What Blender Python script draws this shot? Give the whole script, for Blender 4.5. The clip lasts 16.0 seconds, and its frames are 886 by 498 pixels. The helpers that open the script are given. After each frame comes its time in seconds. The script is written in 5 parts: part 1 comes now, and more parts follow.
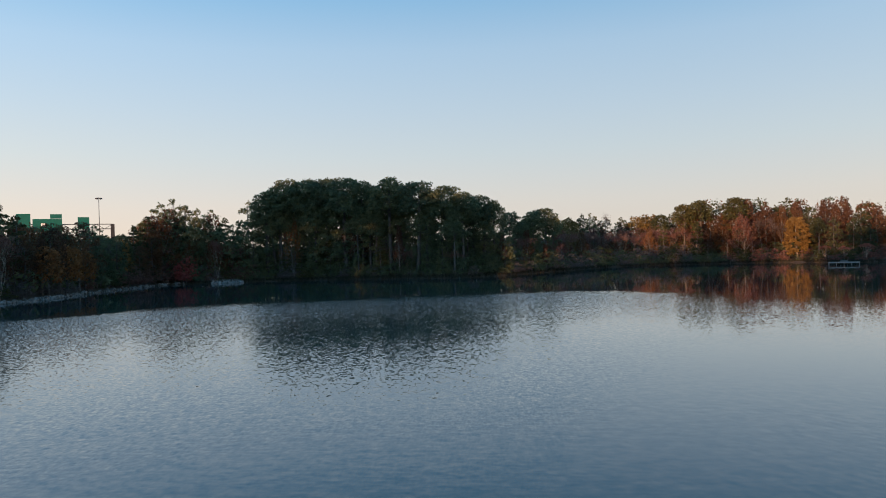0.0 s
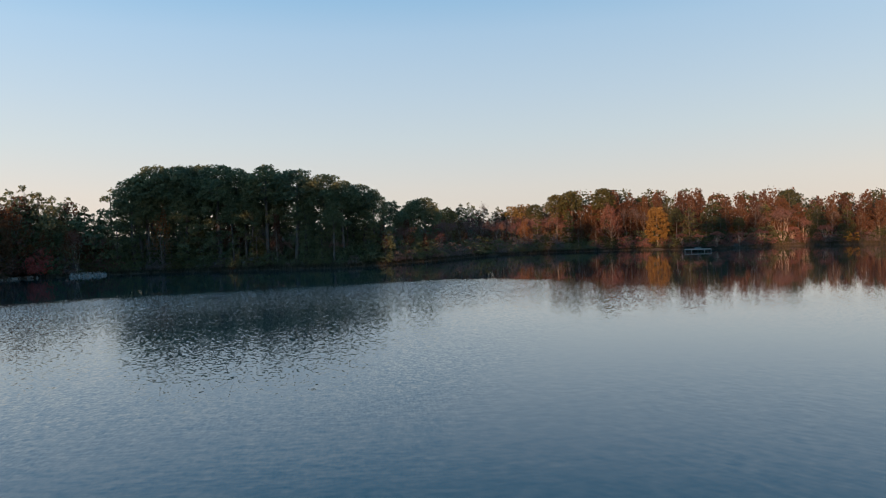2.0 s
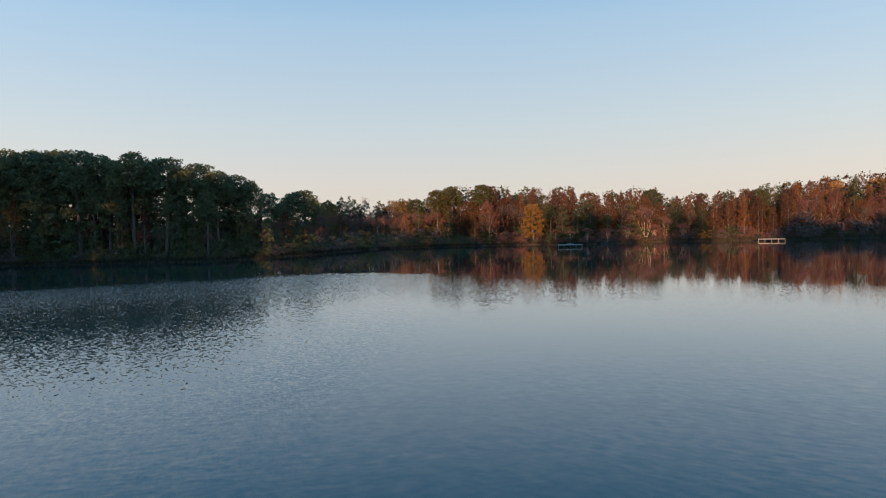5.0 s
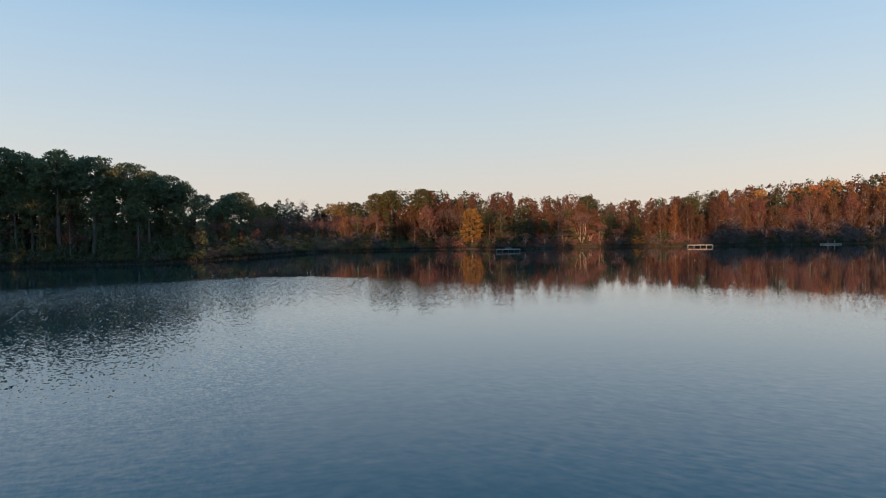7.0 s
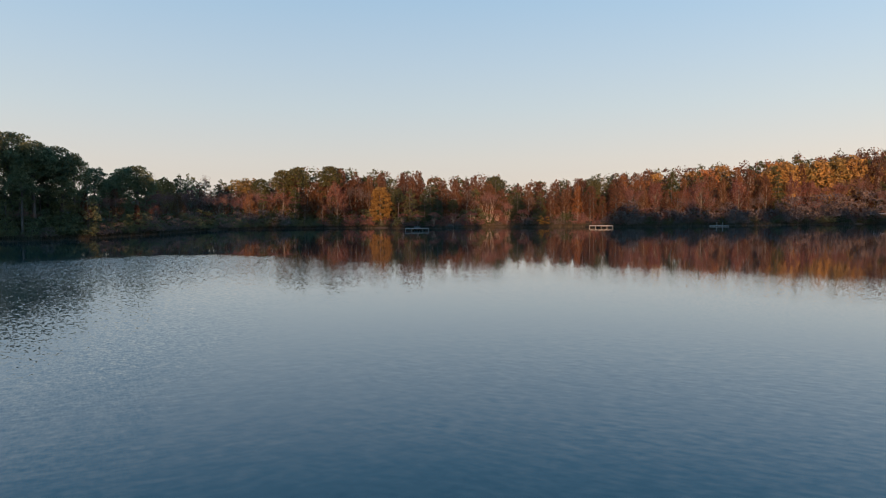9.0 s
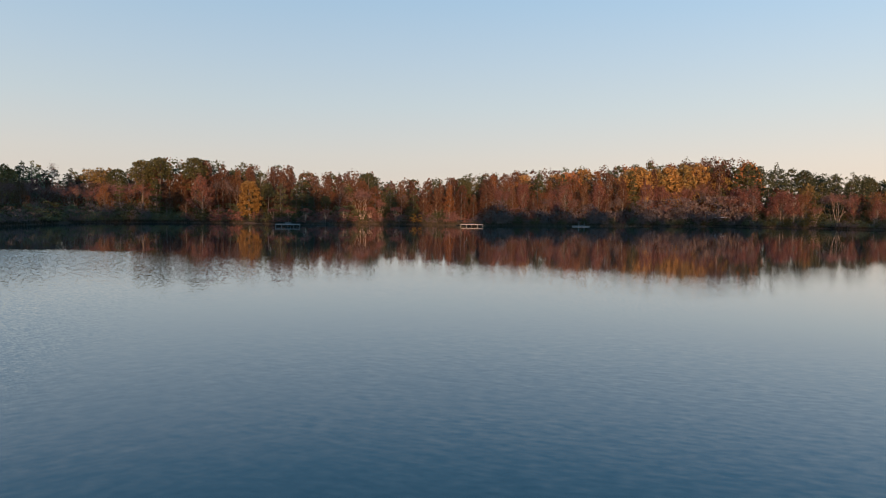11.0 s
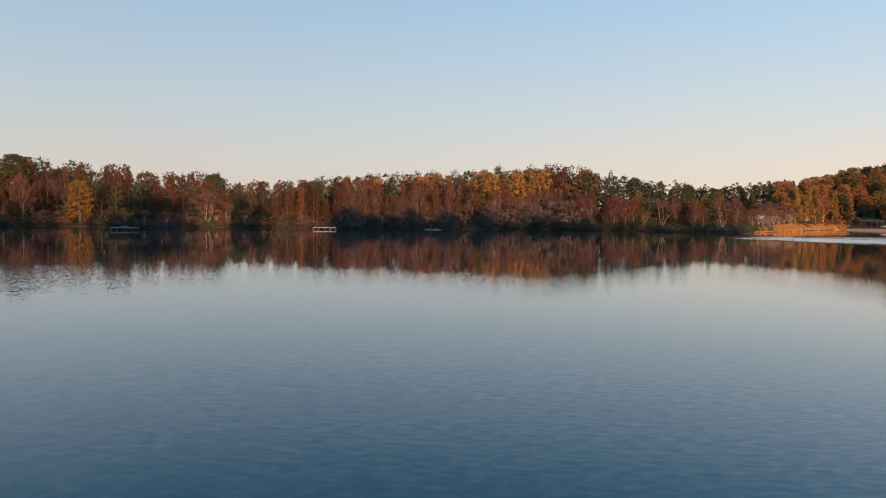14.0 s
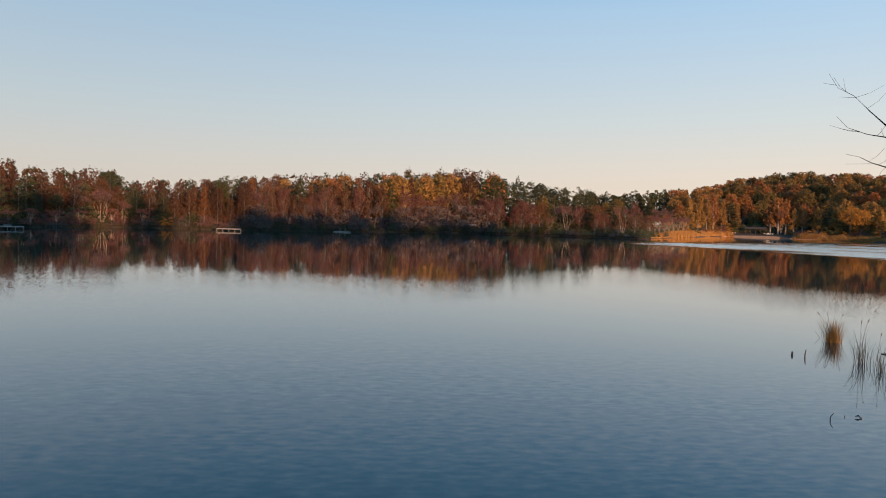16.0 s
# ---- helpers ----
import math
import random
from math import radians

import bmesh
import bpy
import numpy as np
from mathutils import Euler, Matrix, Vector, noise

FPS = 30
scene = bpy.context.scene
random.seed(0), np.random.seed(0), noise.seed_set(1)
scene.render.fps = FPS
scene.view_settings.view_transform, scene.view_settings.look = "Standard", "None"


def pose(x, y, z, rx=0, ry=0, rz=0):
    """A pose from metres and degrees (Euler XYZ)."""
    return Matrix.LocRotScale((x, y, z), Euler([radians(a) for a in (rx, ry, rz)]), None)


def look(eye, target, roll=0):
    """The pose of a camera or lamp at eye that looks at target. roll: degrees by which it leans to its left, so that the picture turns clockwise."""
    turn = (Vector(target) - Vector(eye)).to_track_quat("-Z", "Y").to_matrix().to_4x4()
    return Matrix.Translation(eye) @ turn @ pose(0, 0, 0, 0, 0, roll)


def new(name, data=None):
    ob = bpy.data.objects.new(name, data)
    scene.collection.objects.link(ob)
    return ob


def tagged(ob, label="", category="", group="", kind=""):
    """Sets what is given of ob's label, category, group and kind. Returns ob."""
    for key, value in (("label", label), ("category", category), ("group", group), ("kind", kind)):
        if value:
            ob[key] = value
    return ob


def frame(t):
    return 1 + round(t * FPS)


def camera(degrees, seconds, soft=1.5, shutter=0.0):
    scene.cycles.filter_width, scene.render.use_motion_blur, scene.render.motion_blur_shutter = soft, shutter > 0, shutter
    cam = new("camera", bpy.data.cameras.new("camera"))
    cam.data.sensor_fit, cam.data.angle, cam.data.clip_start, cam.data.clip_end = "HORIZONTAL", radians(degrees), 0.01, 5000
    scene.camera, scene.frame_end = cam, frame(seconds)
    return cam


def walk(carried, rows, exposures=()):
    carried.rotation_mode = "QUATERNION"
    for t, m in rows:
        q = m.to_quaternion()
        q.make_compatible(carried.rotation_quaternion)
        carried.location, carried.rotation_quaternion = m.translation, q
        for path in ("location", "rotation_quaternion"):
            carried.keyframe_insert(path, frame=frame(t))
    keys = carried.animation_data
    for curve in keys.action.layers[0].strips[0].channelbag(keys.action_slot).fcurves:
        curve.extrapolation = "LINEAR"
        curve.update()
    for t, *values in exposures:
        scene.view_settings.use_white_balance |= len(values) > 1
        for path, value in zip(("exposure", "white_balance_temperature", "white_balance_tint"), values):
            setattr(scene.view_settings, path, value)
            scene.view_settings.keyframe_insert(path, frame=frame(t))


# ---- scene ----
cam = camera(65.0, 16.0, 0.95)
# A pan from one spot on the near bank: seconds, yaw, pitch, roll; the camera swings a little round the body.
EYE = 5.0
ARM = 0.3
ROWS = [
    (0.0, 0.01, 0.35, 1.79),
    (0.5, -2.41, 0.15, 2.03),
    (1.0, -4.86, 0.09, 2.12),
    (1.5, -7.57, -0.29, 2.09),
    (2.0, -9.82, -0.87, 2.08),
    (2.5, -11.94, -1.07, 2.02),
    (3.0, -13.38, -1.14, 2.19),
    (3.5, -14.65, -1.38, 2.28),
    (4.0, -16.38, -1.71, 2.08),
    (6.5, -23.31, -1.23, 1.0),
    (7.0, -24.55, -1.43, 0.99),
    (7.5, -26.25, -1.64, 0.73),
    (8.0, -27.64, -2.16, 0.6),
    (8.5, -29.59, -2.87, 0.53),
    (9.0, -32.02, -3.25, 0.32),
    (9.5, -35.19, -3.36, 0.05),
    (12.0, -46.29, -3.33, -1.05),
    (12.5, -48.49, -3.23, -0.91),
    (13.0, -51.02, -3.11, -0.71),
    (13.5, -53.35, -2.99, -1.06),
    (14.0, -54.43, -2.98, -1.07),
    (14.5, -55.85, -2.76, -0.8),
    (15.0, -56.81, -2.86, -0.87),
    (15.5, -59.19, -2.72, -1.18),
    (16.0, -61.85, -2.53, -1.84),
]


def eye_at(yaw):
    a = radians(yaw)
    return -ARM * math.sin(a), ARM * math.cos(a) - ARM, EYE


walk(cam, [(t, pose(*eye_at(yaw), 90 + pitch, roll, yaw)) for t, yaw, pitch, roll in ROWS], [(0.0, 1.47), (4.0, 1.5), (7.0, 1.47), (9.5, 1.44), (12.5, 1.39), (16.0, 1.34)])

# ---- light ----
SUN_BEARING = 145.0      # degrees to the left of the first view
SKY_AXIS = 68.0
SUN_HEIGHT = 3.7
world = bpy.data.worlds.new("dusk_sky")
scene.world = world
world.use_nodes = True
wn = world.node_tree.nodes
sky = wn.new("ShaderNodeTexSky")
sky.sky_type = "NISHITA"
sky.sun_disc = False
sky.sun_elevation = radians(SUN_HEIGHT)
sky.sun_rotation = radians(-SUN_BEARING)
sky.altitude = 100
sky.air_density = 1.0
sky.dust_density = 0.6
sky.ozone_density = 2.0
wn["Background"].inputs["Strength"].default_value = 0.15
# evening haze: peach at the horizon, clear blue overhead, all the way round
wl = world.node_tree.links
way_up, part_up = wn.new("ShaderNodeTexCoord"), wn.new("ShaderNodeSeparateXYZ")
wl.new(way_up.outputs["Generated"], part_up.inputs[0])
haze = wn.new("ShaderNodeValToRGB")
HAZE = [(0.0, (0.725, 0.623, 0.548)), (0.07, (0.682, 0.634, 0.598)), (0.14, (0.575, 0.63, 0.66)), (0.2, (0.498, 0.6, 0.69)), (0.28, (0.4, 0.555, 0.71)), (0.36, (0.225, 0.455, 0.69)), (0.5, (0.09, 0.34, 0.6)), (1.0, (0.04, 0.22, 0.48))]
for i, (p, c) in enumerate(HAZE):
    el = haze.color_ramp.elements[i] if i < 1 else haze.color_ramp.elements[-1] if i == len(HAZE) - 1 else haze.color_ramp.elements.new(p)
    el.position, el.color = p, (*c, 1)
wl.new(part_up.outputs["Z"], haze.inputs[0])
glow = wn.new("ShaderNodeVectorMath")
glow.operation = "SCALE"
# brighter towards both ends of SKY_AXIS, fitted to the view, not the sun
level = wn.new("ShaderNodeVectorMath")
level.operation = "MULTIPLY"
level.inputs[1].default_value = (1, 1, 0)
wl.new(way_up.outputs["Generated"], level.inputs[0])
unit_level = wn.new("ShaderNodeVectorMath")
unit_level.operation = "NORMALIZE"
wl.new(level.outputs[0], unit_level.inputs[0])
axisward = wn.new("ShaderNodeVectorMath")
axisward.operation = "DOT_PRODUCT"
axisward.inputs[1].default_value = (-math.sin(radians(SKY_AXIS)), math.cos(radians(SKY_AXIS)), 0)
wl.new(unit_level.outputs[0], axisward.inputs[0])
squared = wn.new("ShaderNodeMath")
squared.operation = "MULTIPLY"
wl.new(axisward.outputs["Value"], squared.inputs[0])
wl.new(axisward.outputs["Value"], squared.inputs[1])
round_about = wn.new("ShaderNodeMath")
round_about.operation = "MULTIPLY_ADD"
round_about.inputs[1].default_value = 0.72
round_about.inputs[2].default_value = 2.4
wl.new(squared.outputs[0], round_about.inputs[0])
# the sunset side of the sky, behind the camera, is brighter still
to_west = wn.new("ShaderNodeVectorMath")
to_west.operation = "DOT_PRODUCT"
to_west.inputs[1].default_value = (-math.sin(radians(SUN_BEARING)), math.cos(radians(SUN_BEARING)), 0)
wl.new(unit_level.outputs[0], to_west.inputs[0])
west = wn.new("ShaderNodeMapRange")
west.interpolation_type = "SMOOTHSTEP"
west.inputs["From Min"].default_value, west.inputs["From Max"].default_value = 0.0, 1.0
west.inputs["To Min"].default_value, west.inputs["To Max"].default_value = 0.0, 1.7
wl.new(to_west.outputs["Value"], west.inputs["Value"])
all_round = wn.new("ShaderNodeMath")
wl.new(round_about.outputs[0], all_round.inputs[0])
wl.new(west.outputs[0], all_round.inputs[1])
wl.new(all_round.outputs[0], glow.inputs["Scale"])
tint = wn.new("ShaderNodeMix")
tint.data_type = "RGBA"
tint.inputs[6].default_value, tint.inputs[7].default_value = (0.98, 1.0, 1.02, 1), (1.1, 0.98, 0.85, 1)
low_down = wn.new("ShaderNodeMapRange")
low_down.inputs["From Min"].default_value, low_down.inputs["From Max"].default_value = 0.0, 0.26
low_down.inputs["To Min"].default_value, low_down.inputs["To Max"].default_value = 1.0, 0.0
wl.new(part_up.outputs["Z"], low_down.inputs["Value"])
warm_share = wn.new("ShaderNodeMath")
warm_share.operation = "MULTIPLY"
wl.new(low_down.outputs[0], warm_share.inputs[0])
wl.new(squared.outputs[0], warm_share.inputs[1])
wl.new(warm_share.outputs[0], tint.inputs[0])
tinted = wn.new("ShaderNodeVectorMath")
tinted.operation = "MULTIPLY"
wl.new(haze.outputs[0], tinted.inputs[0])
wl.new(tint.outputs[2], tinted.inputs[1])
wl.new(tinted.outputs[0], glow.inputs[0])
blend = wn.new("ShaderNodeMix")
blend.data_type = "RGBA"
blend.inputs[0].default_value = 0.94
wl.new(sky.outputs[0], blend.inputs[6])
wl.new(glow.outputs[0], blend.inputs[7])
wl.new(blend.outputs[2], wn["Background"].inputs["Color"])
sun = new("sun", bpy.data.lights.new("sun", "SUN"))
sun.data.energy = 3.1
sun.data.angle = radians(0.6)
sun.data.color = (1.0, 0.53, 0.27)
sb, sh = radians(SUN_BEARING), radians(SUN_HEIGHT)
to_sun = Vector((-math.sin(sb) * math.cos(sh), math.cos(sb) * math.cos(sh), math.sin(sh)))
sun.matrix_world = look(to_sun * 600, (0, 0, 0))


# ---- materials ----
def material(name):
    m = bpy.data.materials.new(name)
    m.use_nodes = True
    return m, m.node_tree.nodes, m.node_tree.links, m.node_tree.nodes["Principled BSDF"]


def ramp_node(nodes, stops):
    r = nodes.new("ShaderNodeValToRGB")
    r.color_ramp.elements[0].position, r.color_ramp.elements[0].color = stops[0][0], (*stops[0][1], 1)
    r.color_ramp.elements[1].position, r.color_ramp.elements[1].color = stops[-1][0], (*stops[-1][1], 1)
    for p, c in stops[1:-1]:
        r.color_ramp.elements.new(p).color = (*c, 1)
    return r


def leaf_material(name, stops, through_light=0.4):
    """Leaves: each plant its own tone of the ramp, each leaf a little lighter or darker."""
    m, n, l, b = material(name)
    info, geo = n.new("ShaderNodeObjectInfo"), n.new("ShaderNodeNewGeometry")
    mixv = n.new("ShaderNodeMath")
    mixv.operation = "MULTIPLY_ADD"
    mixv.inputs[1].default_value = 0.3
    add = n.new("ShaderNodeMath")
    add.operation = "MULTIPLY"
    add.inputs[1].default_value = 0.7
    l.new(info.outputs["Random"], add.inputs[0])
    l.new(geo.outputs["Random Per Island"], mixv.inputs[0])
    l.new(add.outputs[0], mixv.inputs[2])
    r = ramp_node(n, stops)
    # bunches of leaves that turned earlier or later
    turned = n.new("ShaderNodeTexNoise")
    turned.inputs["Scale"].default_value = 0.45
    turned.inputs["Detail"].default_value = 3
    l.new(geo.outputs["Position"], turned.inputs["Vector"])
    shift = n.new("ShaderNodeMath")
    shift.operation = "MULTIPLY_ADD"
    shift.inputs[1].default_value = 0.9
    l.new(turned.outputs[0], shift.inputs[0])
    lowered = n.new("ShaderNodeMath")
    lowered.operation = "SUBTRACT"
    lowered.inputs[1].default_value = 0.45
    l.new(mixv.outputs[0], lowered.inputs[0])
    l.new(lowered.outputs[0], shift.inputs[2])
    l.new(shift.outputs[0], r.inputs[0])
    hsv = n.new("ShaderNodeHueSaturation")
    val = n.new("ShaderNodeMapRange")
    val.inputs["To Min"].default_value, val.inputs["To Max"].default_value = 0.82, 1.16
    l.new(geo.outputs["Random Per Island"], val.inputs["Value"])
    l.new(val.outputs[0], hsv.inputs["Value"])
    l.new(r.outputs[0], hsv.inputs["Color"])
    l.new(hsv.outputs[0], b.inputs["Base Color"])
    b.inputs["Roughness"].default_value = 0.7
    b.inputs["Specular IOR Level"].default_value = 0.2
    tr, mx = n.new("ShaderNodeBsdfTranslucent"), n.new("ShaderNodeMixShader")
    l.new(hsv.outputs[0], tr.inputs["Color"])
    mx.inputs[0].default_value = through_light
    l.new(b.outputs[0], mx.inputs[1])
    l.new(tr.outputs[0], mx.inputs[2])
    l.new(mx.outputs[0], n["Material Output"].inputs["Surface"])
    return m


def rough_material(name, a, b_, scale, rough=0.85, bump=0.02, fine=8.0):
    """A matt surface with stains at one scale and grain at a finer one."""
    m, n, l, b = material(name)
    geo = n.new("ShaderNodeNewGeometry")
    n1, n2 = n.new("ShaderNodeTexNoise"), n.new("ShaderNodeTexNoise")
    n1.inputs["Scale"].default_value, n2.inputs["Scale"].default_value = scale, scale * fine
    n1.inputs["Detail"].default_value = 5
    l.new(geo.outputs["Position"], n1.inputs["Vector"])
    l.new(geo.outputs["Position"], n2.inputs["Vector"])
    mix = n.new("ShaderNodeMath")
    mix.operation = "MULTIPLY_ADD"
    mix.inputs[1].default_value = 0.5
    half = n.new("ShaderNodeMath")
    half.operation = "MULTIPLY"
    half.inputs[1].default_value = 0.5
    l.new(n2.outputs[0], half.inputs[0])
    l.new(n1.outputs[0], mix.inputs[0])
    l.new(half.outputs[0], mix.inputs[2])
    r = ramp_node(n, [(0.3, a), (0.7, b_)])
    l.new(mix.outputs[0], r.inputs[0])
    l.new(r.outputs[0], b.inputs["Base Color"])
    b.inputs["Roughness"].default_value = rough
    bp = n.new("ShaderNodeBump")
    bp.inputs["Distance"].default_value = bump
    l.new(n2.outputs[0], bp.inputs["Height"])
    l.new(bp.outputs[0], b.inputs["Normal"])
    return m


LEAF = {
    # pine needles lightened for shaded banks, with a darker copy for sunlit stretches
    "green": leaf_material("shade_lifted_pine_needles", [(0.0, (0.095, 0.112, 0.066)), (0.5, (0.118, 0.136, 0.07)), (1.0, (0.158, 0.15, 0.07))], 0.5),
    "fir": leaf_material("sun_dimmed_needles", [(0.0, (0.036, 0.044, 0.022)), (0.5, (0.05, 0.056, 0.024)), (1.0, (0.075, 0.07, 0.028))], 0.25),
    "olive": leaf_material("olive_leaves", [(0.0, (0.042, 0.052, 0.022)), (0.5, (0.068, 0.07, 0.027)), (1.0, (0.105, 0.09, 0.032))]),
    "orange": leaf_material("orange_leaves", [(0.0, (0.125, 0.05, 0.024)), (0.5, (0.165, 0.068, 0.028)), (1.0, (0.2, 0.095, 0.034))]),
    "rust": leaf_material("rust_leaves", [(0.0, (0.072, 0.037, 0.025)), (0.5, (0.108, 0.052, 0.029)), (1.0, (0.135, 0.074, 0.035))]),
    # russet, bronze, gold and amber are lightened in place of sun on the hill
    "russet": leaf_material("sun_lifted_russet_leaves", [(0.0, (0.22, 0.09, 0.036)), (0.5, (0.28, 0.12, 0.042)), (1.0, (0.32, 0.155, 0.05))], 0.3),
    "bronze": leaf_material("sun_lifted_bronze_leaves", [(0.0, (0.2, 0.108, 0.036)), (0.5, (0.265, 0.148, 0.045)), (1.0, (0.31, 0.185, 0.055))], 0.3),
    "khaki": leaf_material("khaki_leaves", [(0.0, (0.115, 0.082, 0.03)), (0.5, (0.16, 0.112, 0.038)), (1.0, (0.21, 0.142, 0.045))], 0.3),
    "red": leaf_material("red_leaves", [(0.0, (0.125, 0.05, 0.04)), (0.6, (0.17, 0.07, 0.05)), (1.0, (0.185, 0.09, 0.06))]),
    "crimson": leaf_material("crimson_leaves", [(0.0, (0.27, 0.05, 0.045)), (0.5, (0.34, 0.07, 0.06)), (1.0, (0.38, 0.1, 0.08))]),
    "pink": leaf_material("pinkish_twigs", [(0.0, (0.15, 0.072, 0.058)), (0.5, (0.19, 0.092, 0.072)), (1.0, (0.19, 0.11, 0.082))]),
    "gold": leaf_material("sun_lifted_gold_leaves", [(0.0, (0.23, 0.115, 0.034)), (0.5, (0.3, 0.158, 0.042)), (1.0, (0.35, 0.2, 0.05))], 0.3),
    "yellow": leaf_material("yellow_leaves", [(0.0, (0.19, 0.115, 0.038)), (0.5, (0.25, 0.155, 0.048)), (1.0, (0.29, 0.185, 0.058))]),
    "amber": leaf_material("sun_lifted_amber_leaves", [(0.0, (0.32, 0.15, 0.03)), (0.5, (0.4, 0.19, 0.034)), (1.0, (0.43, 0.225, 0.042))], 0.3),
    "grey": leaf_material("grey_twigs", [(0.0, (0.11, 0.085, 0.078)), (0.5, (0.15, 0.115, 0.1)), (1.0, (0.185, 0.135, 0.11))]),
    "straw": leaf_material("dry_grass", [(0.0, (0.19, 0.125, 0.05)), (0.5, (0.245, 0.16, 0.06)), (1.0, (0.3, 0.2, 0.075))]),
    # straw colour lightened to make up for weak light on the thin blades
    "reed": leaf_material("light_lifted_reeds", [(0.0, (0.36, 0.19, 0.06)), (0.5, (0.44, 0.24, 0.08)), (1.0, (0.5, 0.29, 0.1))], 0.35),
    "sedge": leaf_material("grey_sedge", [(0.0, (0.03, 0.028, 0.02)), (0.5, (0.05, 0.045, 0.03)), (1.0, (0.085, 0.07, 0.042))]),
}
BARK = rough_material("bark", (0.05, 0.042, 0.036), (0.12, 0.1, 0.085), 1.5)
GREY_BARK = rough_material("grey_bark", (0.1, 0.085, 0.07), (0.24, 0.2, 0.165), 1.5)
PALE_BARK = rough_material("pale_bark", (0.28, 0.21, 0.16), (0.46, 0.36, 0.28), 1.5)
SOIL = rough_material("leaf_litter", (0.03, 0.022, 0.014), (0.085, 0.055, 0.03), 0.25)
ROCK = rough_material("riprap_stone", (0.03, 0.029, 0.028), (0.3, 0.285, 0.265), 2.2)
# the orange of the low sun is mixed into the sand colour
SAND = rough_material("sun_tinted_sand", (0.42, 0.2, 0.085), (0.54, 0.27, 0.12), 0.3)
TIMBER = rough_material("weathered_timber", (0.13, 0.124, 0.116), (0.26, 0.248, 0.232), 2.0)
TWIG = rough_material("dark_twig_bark", (0.012, 0.01, 0.009), (0.03, 0.025, 0.022), 6.0)
PALE_ROOF = rough_material("weathered_pale_roof", (0.24, 0.23, 0.22), (0.36, 0.35, 0.33), 1.2)
# brown timber, darkened further to stand in for tree shade over the pavilion
DARK_TIMBER = rough_material("dark_shaded_timber", (0.03, 0.021, 0.015), (0.075, 0.048, 0.033), 2.0)
WHITE = rough_material("white_paint", (0.68, 0.68, 0.66), (0.82, 0.82, 0.8), 3.0, 0.5, 0.002)
STEEL = rough_material("galvanised_steel", (0.025, 0.025, 0.026), (0.05, 0.05, 0.052), 2.0, 0.6, 0.002)
STEEL.node_tree.nodes["Principled BSDF"].inputs["Metallic"].default_value = 0.3
SIGN_GREEN = rough_material("green_sign_sheet", (0.0, 0.085, 0.062), (0.002, 0.115, 0.082), 0.6, 0.5, 0.001)


def water_material():
    m, n, l, b = material("lake_water")
    b.inputs["Base Color"].default_value = (0.002, 0.037, 0.041, 1)
    b.inputs["Roughness"].default_value = 0.03
    b.inputs["IOR"].default_value = 1.333
    b.inputs["Coat Weight"].default_value = 0.48
    b.inputs["Coat IOR"].default_value = 1.333
    b.inputs["Coat Roughness"].default_value = 0.03
    geo = n.new("ShaderNodeNewGeometry")
    sep = n.new("ShaderNodeSeparateXYZ")
    l.new(geo.outputs["Position"], sep.inputs[0])

    def math_(op, a, c=None, d=None):
        k = n.new("ShaderNodeMath")
        k.operation = op
        for i, v in enumerate((a, c, d)):
            if v is None:
                continue
            if isinstance(v, (int, float)):
                k.inputs[i].default_value = v
            else:
                l.new(v, k.inputs[i])
        return k.outputs[0]

    def noise_(scale, stretch=1.0, turn=0.0, detail=3.0):
        mp = n.new("ShaderNodeMapping")
        mp.inputs["Scale"].default_value = (scale, scale * stretch, scale)
        mp.inputs["Rotation"].default_value = (0, 0, radians(turn))
        l.new(geo.outputs["Position"], mp.inputs["Vector"])
        k = n.new("ShaderNodeTexNoise")
        k.inputs["Scale"].default_value = 1.0
        k.inputs["Detail"].default_value = detail
        l.new(mp.outputs[0], k.inputs["Vector"])
        return k.outputs[0]

    def smooth(v, lo, hi):
        k = n.new("ShaderNodeMapRange")
        k.interpolation_type = "SMOOTHSTEP"
        k.inputs["From Min"].default_value, k.inputs["From Max"].default_value = lo, hi
        l.new(v, k.inputs["Value"])
        return k.outputs[0]

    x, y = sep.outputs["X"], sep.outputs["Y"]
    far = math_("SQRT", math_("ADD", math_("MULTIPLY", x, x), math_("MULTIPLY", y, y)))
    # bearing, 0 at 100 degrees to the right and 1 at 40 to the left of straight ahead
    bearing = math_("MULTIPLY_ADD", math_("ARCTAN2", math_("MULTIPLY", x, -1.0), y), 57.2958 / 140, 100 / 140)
    # wind-ruffled open water and calm far water, divided by distance from the camera
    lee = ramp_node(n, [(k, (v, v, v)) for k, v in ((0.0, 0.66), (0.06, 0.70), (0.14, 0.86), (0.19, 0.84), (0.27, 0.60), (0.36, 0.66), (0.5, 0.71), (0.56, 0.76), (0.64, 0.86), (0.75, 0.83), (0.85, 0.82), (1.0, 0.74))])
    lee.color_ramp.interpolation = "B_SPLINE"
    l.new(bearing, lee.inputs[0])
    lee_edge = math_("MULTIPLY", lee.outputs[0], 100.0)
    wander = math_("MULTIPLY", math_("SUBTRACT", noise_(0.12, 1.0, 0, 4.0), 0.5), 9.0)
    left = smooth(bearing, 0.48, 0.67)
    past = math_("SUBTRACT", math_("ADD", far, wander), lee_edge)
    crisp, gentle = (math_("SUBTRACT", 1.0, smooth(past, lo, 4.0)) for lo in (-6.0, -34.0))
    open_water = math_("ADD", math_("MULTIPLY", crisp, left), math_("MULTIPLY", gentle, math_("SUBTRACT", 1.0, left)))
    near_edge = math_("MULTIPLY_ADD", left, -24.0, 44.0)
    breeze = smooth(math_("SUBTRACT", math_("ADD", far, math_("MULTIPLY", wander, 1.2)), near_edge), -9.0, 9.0)
